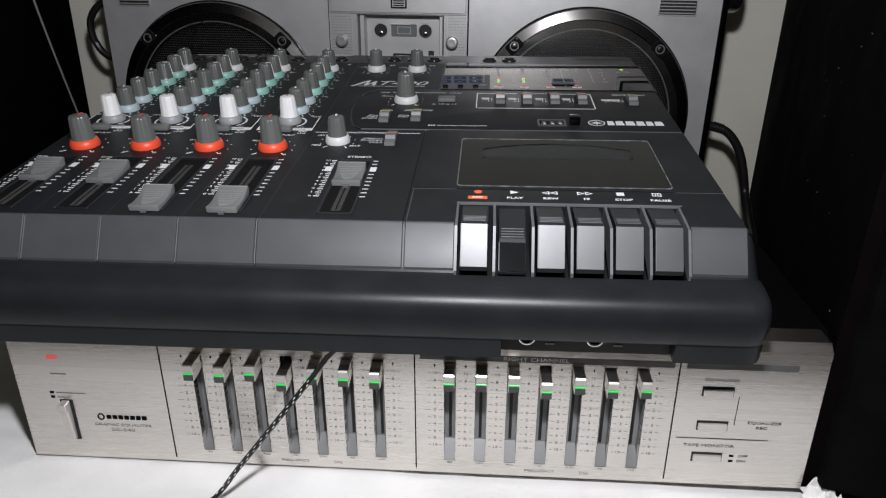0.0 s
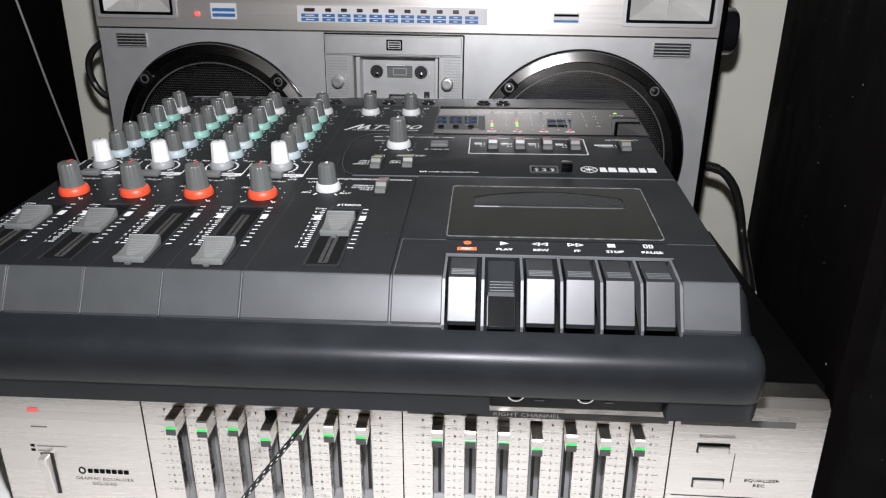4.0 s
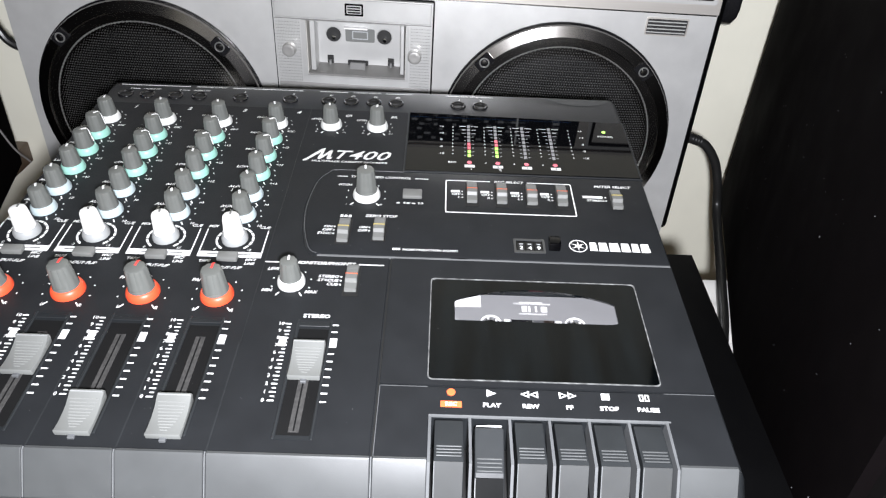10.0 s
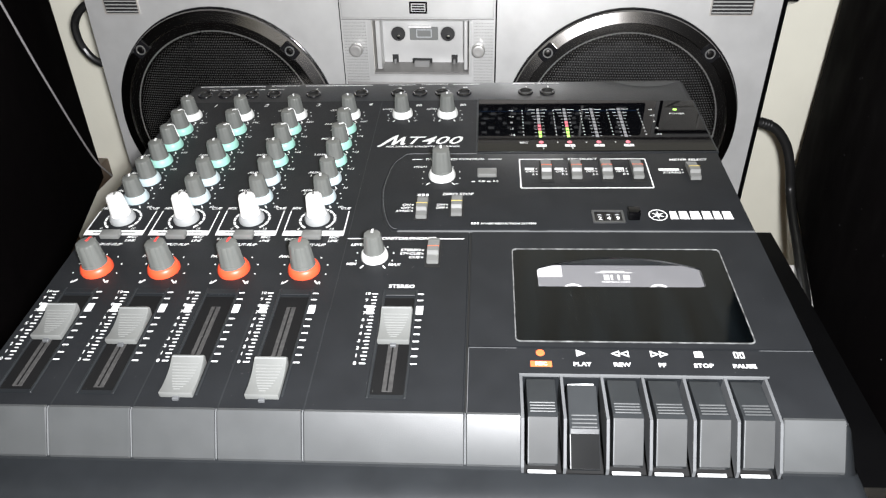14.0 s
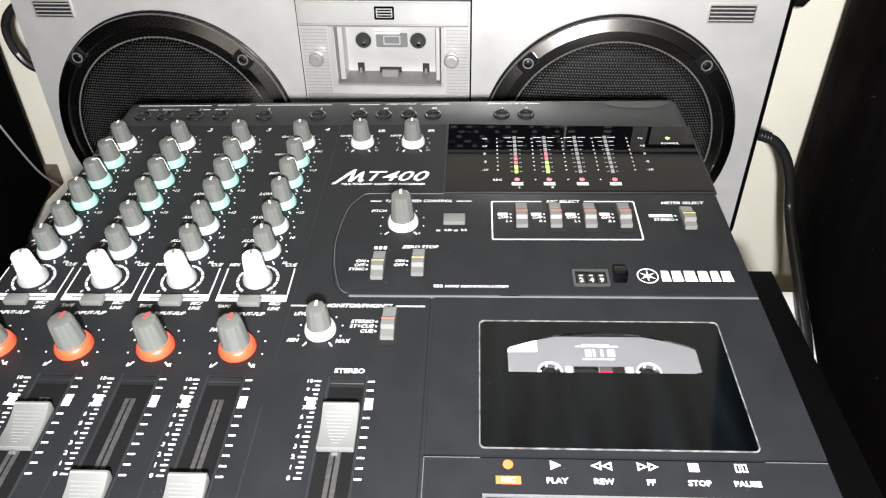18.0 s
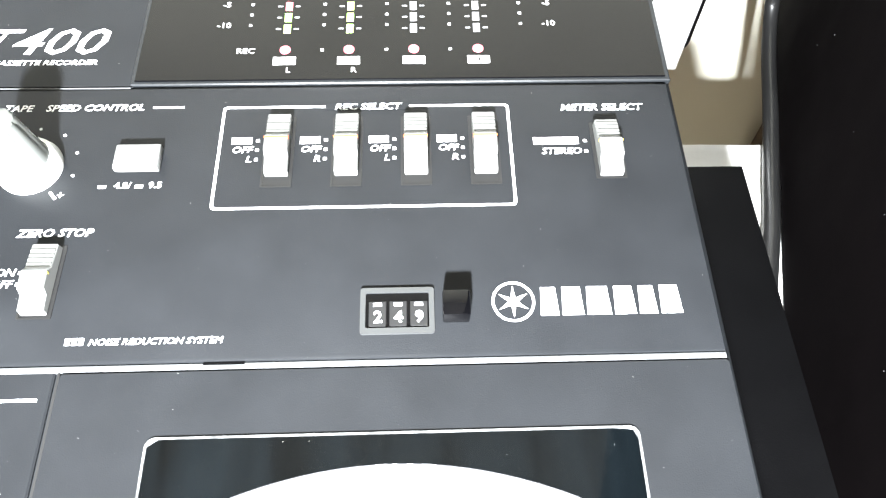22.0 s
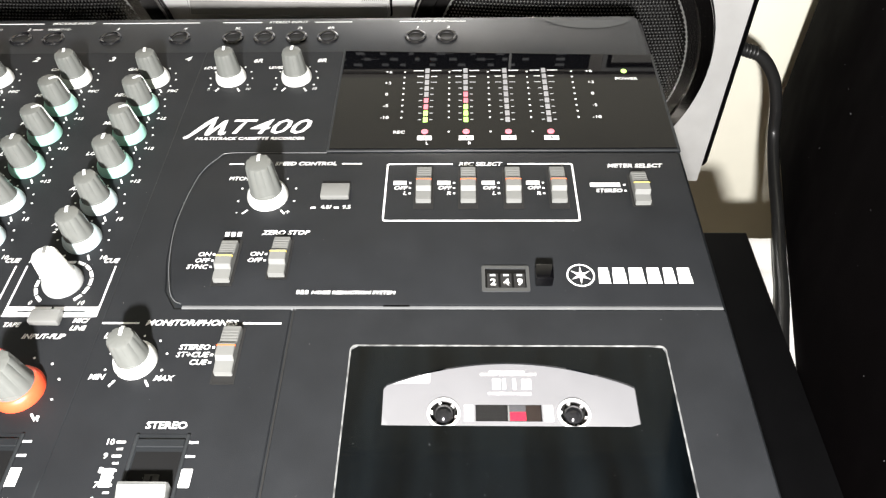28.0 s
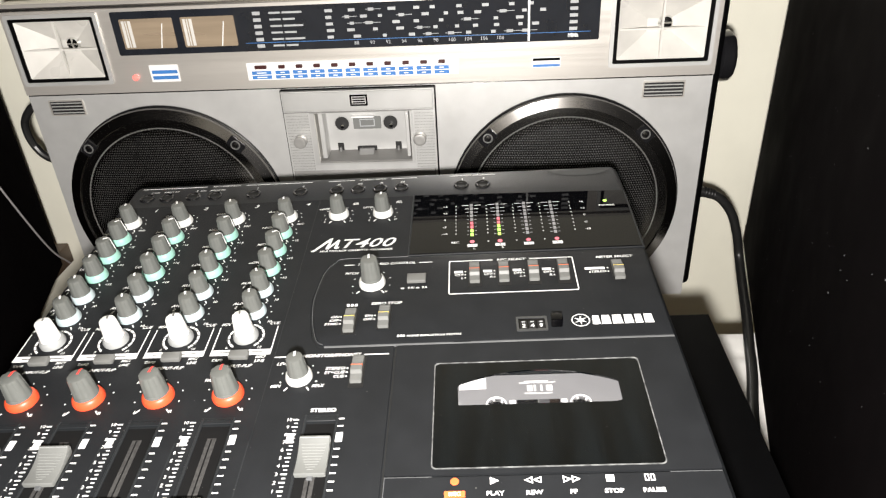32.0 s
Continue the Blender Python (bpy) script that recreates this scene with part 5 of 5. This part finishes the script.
part("upper_panel", grid_plate([BL, -321, -251, 156.5, 230, BR], [210.6, 221.5, 272.5, BT], lambda x, z: 221.5 < z < 272.5 and (-321 < x < -251 or 156.5 < x < 230), -2, 14), "silver_warm", bx, "brushed silver upper front", smooth=False)
part("top_trim", box(BL + 1, BR - 1, -2.5, 3, BT - 6, BT - 3, 0.5, 1), "steel", bx)


def woofer(cx):
    w = part("woofer", lathe([(98, 0), (98, 3.2), (95, 5.4), (89, 5.8), (84, 3.6), (82, 0.5), (80.5, 0.2)], 72, axis="y", c=(cx, -0.3, WZ)), "ring", bx, "round woofer in a glossy black ring")
    part("trim_ring", torus(97.5, 1.3, (cx, -1.2, WZ), 80, 8, axis="y"), "ring", w)
    part("ring_bevel", lathe([(97.6, 3.0), (96.6, 5.6), (88.5, 7.6), (87.6, 5.7)], 80, axis="y", c=(cx, -0.3, WZ)), "darkchrome", w, "dark polished outer bevel")
    part("cone", lathe([(81.5, 4.2), (74, 2.0), (30, 1.2), (26, 3.0), (14, 5.2), (0, 6.0)], 48, axis="y", c=(cx, 3.2, WZ)), "cone", w)
    edge = bmesh.new()
    torus(80.2, 0.8, (cx, -5.4, WZ), 80, 6, edge, axis="y")
    bead = [(0, 1.1), (1.1, 0), (0, -1.1), (-1.1, 0)]
    for k in range(150):
        a = 2 * math.pi * k / 150
        c = Vector((cx + 80.0 * math.cos(a), -6.2, WZ + 80.0 * math.sin(a)))
        vs = [edge.verts.new(c + Vector((u, 0, v))) for u, v in bead] + [edge.verts.new(c + Vector((0, -1.1, 0)))]
        for i in range(4):
            edge.faces.new((vs[i], vs[(i + 1) % 4], vs[4]))
    part("mesh_edge", edge, "bead", w, "beaded bright rim", smooth=False)
    # woven grille: thin dark wires over a shallow dome, with a bright grain at every crossing
    gm = bmesh.new()
    grain = bmesh.new()
    step = 2.1
    n = int(79 / step)

    def dome(x, z):
        return -5.0 - 5.5 * (1 - (x * x + z * z) / 80 ** 2)

    for k in range(-n, n + 1):
        off = k * step
        half = math.sqrt(max(0, 79.5 ** 2 - off ** 2))
        for across in (0, 1):
            prev = None
            for s in range(11):
                u = -half + 2 * half * s / 10
                p = (off, u) if across else (u, off)
                a, b = ((0.32, 0), (0, 0.32))[across]
                y = dome(*p) - 0.2 * across
                q = [gm.verts.new((cx + p[0] - b, y, WZ + p[1] - a)), gm.verts.new((cx + p[0] + b, y, WZ + p[1] + a))]
                if prev:
                    gm.faces.new((prev[0], prev[1], q[1], q[0]))
                prev = q
        for j in range(-n, n + 1):
            x, z = j * step + (step / 2 if k % 2 else 0), off
            if x * x + z * z < 78.3 ** 2:
                y = dome(x, z) - 0.25
                vs = [grain.verts.new((cx + x + dx, y - dy, WZ + z + dz)) for dx, dy, dz in ((-0.6, 0, 0), (-0.3, 0.4, 0.5), (0.3, 0.4, 0.5), (0.6, 0, 0), (0.3, 0.4, -0.5), (-0.3, 0.4, -0.5), (0, 0.75, 0))]
                for i in range(6):
                    grain.faces.new((vs[i], vs[(i + 1) % 6], vs[6]))
    grille = part("mesh_grille", gm, "thread", w, "dark woven metal grille", smooth=False)
    part("mesh_weave", grain, "mesh", grille, "fine bright metal weave")
    for a in (45, 135, 225, 315):
        x, z = cx + 91 * math.cos(radians(a)), WZ + 91 * math.sin(radians(a))
        lug = part("lug", slab(rrect(-7.5, 7.5, -5, 5, 2, 3), -8.6, -3, 0.8, 1, axis="y"), "ring", w, loc=(x, 0, z), rot=(0, 90 - a, 0))
        part("lug_ring", torus(3.6, 0.6, (0, -8.7, 0), 24, 6, axis="y"), "bead", lug)
        part("lug_screw", lathe([(2.2, 8.4), (2.2, 9.2), (0, 9.6)], 14, axis="y"), "darkchrome", lug)
    return w


woofer(WL)
woofer(WR)


def horn(x0, x1, z0, z1):
    h = part("horn_tweeter", frame_of(rrect(x0, x1, z0, z1, 2, 3), rrect(x0 + 3, x1 - 3, z0 + 3, z1 - 3, 1.2, 3), -4, 0, axis="y"), "silver", bx, "square horn tweeter")
    part("horn_edge", frame_of(rrect(x0 + 3, x1 - 3, z0 + 3, z1 - 3, 1.2, 3), rrect(x0 + 6, x1 - 6, z0 + 5.6, z1 - 5.6, 1, 3), -3.2, 0, axis="y"), "blackmetal", h)
    cx, cz = (x0 + x1) / 2, (z0 + z1) / 2
    bm = bmesh.new()
    o = [bm.verts.new((x, -2.0, z)) for x, z in ((x0 + 6, z0 + 5.6), (x1 - 6, z0 + 5.6), (x1 - 6, z1 - 5.6), (x0 + 6, z1 - 5.6))]
    i = [bm.verts.new((cx + 9 * sx, 12.5, cz + 5 * sz)) for sx, sz in ((-1, -1), (1, -1), (1, 1), (-1, 1))]
    for k in range(4):
        bm.faces.new((o[k], o[(k + 1) % 4], i[(k + 1) % 4], i[k]))
    bm.faces.new(i)
    part("horn_flare", bm, "horn", h, "pale flared horn", smooth=False)
    part("horn_bar", box(cx - 0.7, cx + 0.7, -1.5, 1.5, z0 + 6, z1 - 6), "horn", h)
    part("horn_bar", box(x0 + 6, x1 - 6, -1.2, 1.2, cz - 0.6, cz + 0.6), "horn", h)
    part("horn_throat", lathe([(6, 0), (4.5, 2), (0, 2.4)], 20, axis="y", c=(cx + 5, 11.5, cz + 2)), "chrome", h)


# the upper panel is let in behind each horn
for a, b in ((-324.0, -248.0), (153.5, 233.0)):
    horn(a, b, 218.5, 275.5)

# tuning dial
DX0, DX1, DZ0, DZ1 = -237.0, 145.0, 241.0, 275.0
dial = part("tuning_dial", slab(rrect(DX0, DX1, DZ0, DZ1, 1.5, 3), -3.4, -1, 0.4, 1, axis="y"), "dial", bx, "dark glass tuning dial with white scales")
for a in (-230.5, -181.0):
    vu = part("needle_meter", slab(rrect(a, a + 43, 246.1, 269.5, 1, 3), -4.2, -3.2, 0.3, 1, axis="y"), "meter", dial, "cream needle meter")
    for dx, w in ((2.0, 2.2), (5.0, 1.0), (7.0, 2.4)):
        part("meter_scale", box(a + dx, a + dx + w, -4.5, -4.1, 247.5, 268.1), "horn", vu)
    part("needle", slab([(a + 30, 246.5), (a + 30.8, 246.5), (a + 35, 265.5), (a + 34.4, 265.5)], -4.8, -4.5, axis="y"), "white", vu)
rnd = random.Random(5)
for j, z in enumerate((245.1, 250.1, 255.1, 260.1, 265.1, 270.1)):
    spans = [(-123, -117, 1.3), (-110, -101, 0.7), (-99.5, -90 + 6 * (j % 2), 0.7), (122, 128, 1.2)]
    x = -66.0
    while x < 100 and j > 0:
        w = rnd.uniform(3.0, 6.0)
        spans.append((x, x + w, 1.1))
        if rnd.random() < 0.3:
            spans.append((x - 2, x + w + 6, 0.2))
        x += w + rnd.uniform(7, 18)
    for a, b, h in spans:
        part("dial_print", box(a, b, -3.7, -3.3, z - h, z + h), "dim", dial, smooth=False)
for k, w in enumerate(("88", "90", "92", "94", "96", "98", "100", "104", "106", "108")):
    lettering(w, 4.0, -43.5 + 12.5 * k, -3.6, 244.9, dial, "dim", rot=(90, 0, 0))
lettering("MHz", 4.4, 125, -3.9, 245.1, dial, "white", rot=(90, 0, 0))
part("tuning_needle", box(90.2, 91.8, -4.2, -3.3, DZ0 + 1, DZ1 - 1), "white", dial, "white tuning needle")
part("scale_line", box(-132, 138, -3.6, -3.3, 247.4, 247.8), "blue", dial)

# rows of small buttons under the dial
strip = part("label_plate", box(-135.6, 36.0, -2.5, -1.6, 217.4, 231.6, 0.2, 1), "label", bx, "pale plate behind the selector labels")
for k in range(11):
    w = 11.6 if k else 16.0
    x = -126.8 + 14.34 * k if k else -131.8
    for z in (218.4, 222.0):
        lb = part("blue_label", box(x, x + w, -2.8, -2.3, z, z + 2.8), "blue", strip, smooth=False)
        part("label_bar", box(x + 4, x + w - 4, -2.95, -2.75, z + 1.0, z + 1.8), "white", lb, smooth=False)
    part("button", box(x + 3.4, x + w - 3, -5, -2.3, 226.9, 229.6, 0.4, 1), "redblack", strip, "small dark red button")
part("badge", box(-216.0, -192.0, -2.6, -1.6, 218.7, 232.6), "label", bx)
for z in (220.8, 225.4):
    part("badge_bar", box(-214.4, -193.2, -2.8, -2.4, z, z + 2.9), "blue", bx)
part("badge", box(94, 116.4, -2.6, -1.6, 220.6, 228.6), "label", bx)
part("badge_bar", box(94.6, 115.8, -2.8, -2.4, 221.0, 222.9), "blue", bx)
part("badge_bar", box(94.6, 115.8, -2.8, -2.4, 225.8, 227.8), "blackmetal", bx)
part("power_lamp", lathe([(2.4, 0), (2.4, 2.0), (1.6, 3), (0, 3.4)], 20, axis="y", c=(-229, -1.8, 223.0)), "led_red", bx, "lit red lamp")

# vents
for a, b, z0, z1 in ((-311.2, -281.0, 192.0, 205.3), (182.8, 216.0, 192.2, 206.0)):
    v = part("vent", frame_of(rrect(a, b, z0, z1, 1, 2), rrect(a + 1, b - 1, z0 + 1, z1 - 1, 0.6, 2), -1.2, 0.5, axis="y"), "silver_warm", bx, "slotted vent")
    part("vent_back", box(a + 0.5, b - 0.5, -0.3, 0.3, z0 + 0.5, z1 - 0.5), "well", v)
    for k in range(4):
        zz = z0 + 1.9 + 2.75 * k
        part("slat", box(a + 1.4, b - 1.4, -0.9, -0.2, zz, zz + 0.9, 0.2, 1), "silver", v)

# cassette deck
deck = part("cassette_deck", grid_plate([-111.0, PX0, PX1, 15.0], [129, PZ0, PZ1, 207.2], in_pocket, -4, 1), "silver", bx, "silver cassette deck with a sunken door", smooth=False)
part("deck_outline", frame_of(rrect(-112.4, 16.4, 127.6, 208.6, 1.5, 3), rrect(-111.2, 15.2, 128.8, 207.4, 1, 3), -1.2, 0.6, axis="y"), "blackmetal", deck, "dark gap round the deck")
part("deck_header", box(-110.0, 14.0, -5, -3.6, 190.6, 206.6, 0.5, 1), "deck_metal", deck)
part("header_line", box(-110.0, 14.0, -4.6, -3.7, 189.3, 190.0), "sill", deck)
for a, b in ((-110.0, -90.4), (-2.6, 14.0)):
    strip = part("side_strip", box(a, b, -4.2, -3.8, 137, 189.0), "deck_metal", deck, "finely chequered metal strip")
    rib = solid(box(0, 0.6, -4.75, -4.1, 138, 188.6), "deck_metal", False)
    for k in range(int((b - a) / 1.25)):
        obj("rib", rib, strip, (a + 0.3 + 1.25 * k, 0, 0))
    cross = solid(box(a + 0.3, b - 0.3, -4.5, -4.1, -0.22, 0.22), "sill", False)
    for k in range(20):
        obj("cross_groove", cross, strip, (0, 0, 139.2 + 2.5 * k))
dr = part("deck_door", frame_of(rrect(PX0 - 3.6, PX1 + 2.2, PZ0 - 1.6, PZ1 + 0.2, 0.6, 3), rrect(PX0, PX1, PZ0, PZ1, 0.4, 3), -5.6, -3.9, axis="y"), "deck_metal", deck, "metal rim of the sunken door")
part("door_panel", box(PX0 + 0.2, PX1 - 0.2, 12.4, 13.6, PZ0, PZ1 - 0.1), "silver", dr)
for x0, x1 in ((PX0 + 0.05, PX0 + 0.4), (PX1 - 0.4, PX1 - 0.05)):
    part("pocket_side", box(x0, x1, -3.9, 12.4, PZ0, PZ1 - 0.1), "horn", dr, "pale side of the pocket")
part("side_rail", box(PX0 + 2.4, PX0 + 6.4, -2.0, 12.4, PZ0 + 3, PZ1 - 1, 0.4, 1), "silver", dr)
part("side_rail", box(PX1 - 4.6, PX1 - 1.6, -2.0, 12.4, PZ0 + 3, PZ1 - 1, 0.4, 1), "silver", dr)
part("pocket_floor", slab([(-4.6, PZ0 + 0.1), (12.4, PZ0 + 0.1), (12.4, PZ0 + 4.8), (-4.6, PZ0 + 1.4)], PX0 + 0.4, PX1 - 0.4, 0, 1, axis="x"), "sill", dr, "dull grey floor of the pocket")
part("head_opening", box(-55, -38, 10.2, 12.5, PZ0 + 4.4, PZ0 + 8.4, 0.5, 1), "well", dr)
part("head_block", slab([(3, PZ0 + 2), (12.4, PZ0 + 2), (12.4, PZ0 + 7), (8, PZ0 + 7)], -53, -40, 0.5, 1, axis="x"), "channel", dr)
for x in (-66.4, -24.6):
    part("reel_ring", torus(6.3, 0.5, (x, 12.2, 173.6), 28, 6, axis="y"), "deck_metal", dr)
    part("reel_hole", lathe([(6.0, 0.2), (6.0, 0.8)], 24, axis="y", c=(x, 12.6, 173.6)), "well", dr, "dark reel opening")
    part("reel_pin", lathe([(2.0, 0), (1.6, 3.6), (0, 4)], 12, axis="y", c=(x + 0.6, 12.2, 171.8)), "chrome", dr)
part("door_label", slab(rrect(-56.6, -32.6, 168.4, 179.4, 1, 2), 11.6, 12.6, 0.2, 1, axis="y"), "cap", dr)
part("label_ledge", box(-57.4, -38.0, 8.6, 12.5, 179.2, 180.6, 0.3, 1), "label", dr, "white lug over the label")
part("door_label_window", frame_of(rrect(-51, -38, 170.6, 177.4, 0.4, 2), rrect(-50.2, -38.8, 171.4, 176.6, 0.3, 2), 11.3, 11.8, axis="y"), "dim", dr)
for x in (-69.6, -19.0):
    part("door_slot", box(x - 2.6, x + 2.6, 11.9, 12.5, 149.0, 156.0), "well", dr)
    part("slot_pin", box(x - 0.9, x + 0.9, 9.4, 12.3, 148.6, 152.4, 0.3, 1), "channel", dr)
part("deck_sill", slab([(-6.6, 129.6), (-3.8, 129.6), (-3.8, 137.4), (-4.6, 137.4)], -109.6, 13.6, 0.3, 1, axis="x"), "sill", deck, "dull grey lower sill")
for x in (-98.6, 2.0):
    part("deck_knob", lathe([(4.0, 0), (4.0, 3), (5.4, 4), (5.4, 8.6), (4.6, 9.8), (2.5, 10.2), (0, 9.4)], 28, axis="y", c=(x, -4, 166.4)), "knob_metal", deck, "round polished knob")
part("deck_badge", frame_of(rrect(-54, -39.5, 194.4, 203.8, 0.6, 2), rrect(-52.6, -40.9, 195.8, 202.4, 0.4, 2), -5.5, -4.8, axis="y"), "blackmetal", deck, "dark badge outline")
for k in range(3):
    part("deck_badge_bar", box(-51.8, -41.7, -5.3, -4.9, 196.4 + 2.0 * k, 197.5 + 2.0 * k), "blackmetal", deck)

# knob and plug at the side
part("side_knob", lathe([(19, 0), (21, 2), (21, 10), (19, 12.5), (0, 13)], 32, axis="x", ribs=16, depth=0.6), "ring", bx, "round black side knob", (BR + 11, 38, 214))
plug = thing("mains_lead", "black mains lead plugged into the boombox side", "cable")
part("plug", tube([(243, 299, 88.6), (258, 298.2, 87.4)], 5.0, 14, turns=6), "cable", plug)
for k in range(4):
    part("strain_relief", torus(4.2, 0.9, (0, 0, 0), 18, 6), "cable", plug, loc=(260 + 2.6 * k, 298 - 0.3 * k, 87 - 0.7 * k), rot=(0, 98, 0))
part("lead", tube([(257, 298.3, 87.4), (273, 296, 82), (286, 294, 66), (294, 292, 44), (299, 290, 21), (295, 264, 8), (282.5, 214, 5.0), (269.6, 170, 5.0), (259.6, 135, 5.0), (243, 86, 5.0), (224, 20, 5.0)], 4.3, 12), "cable", plug)
loop = part("side_strap", tube([(-322, 300, 202), (-346, 298, 193), (-358, 298, 181), (-361, 298, 169), (-358, 298, 155), (-348, 298, 143), (-322, 300, 134)], 3.4, 10), "cable", None)
tagged(loop, "black cable loop at the side of the boombox", "cable")


# crumpled ridge of the white tablecloth beside the equaliser, added as its own piece
def crumple(sx, sy, h, seed):
    bm = bmesh.new()
    n = 18
    g = []
    for j in range(n + 1):
        r = []
        for i in range(n + 1):
            u, v = i / n, j / n
            edge = min(u, v, 1 - u, 1 - v) * 5
            z = 0.6 + max(0, noise.noise(Vector((u * 4, v * 6, seed))) * 0.9 + 0.5) * h * min(1, edge)
            r.append(bm.verts.new((sx * (u - 0.5) + 3 * noise.noise(Vector((u * 3, v * 3, seed + 7))), sy * (v - 0.5), z)))
        g.append(r)
    for j in range(n):
        for i in range(n):
            bm.faces.new((g[j][i], g[j][i + 1], g[j + 1][i + 1], g[j + 1][i]))
    return bm


tagged(part("cloth_ridge", crumple(16, 14, 9, 9.0), "cloth", None, "", (204, -126, 0), smooth=False), "crumpled ridge of the white cloth at the equaliser's foot", "packing film")
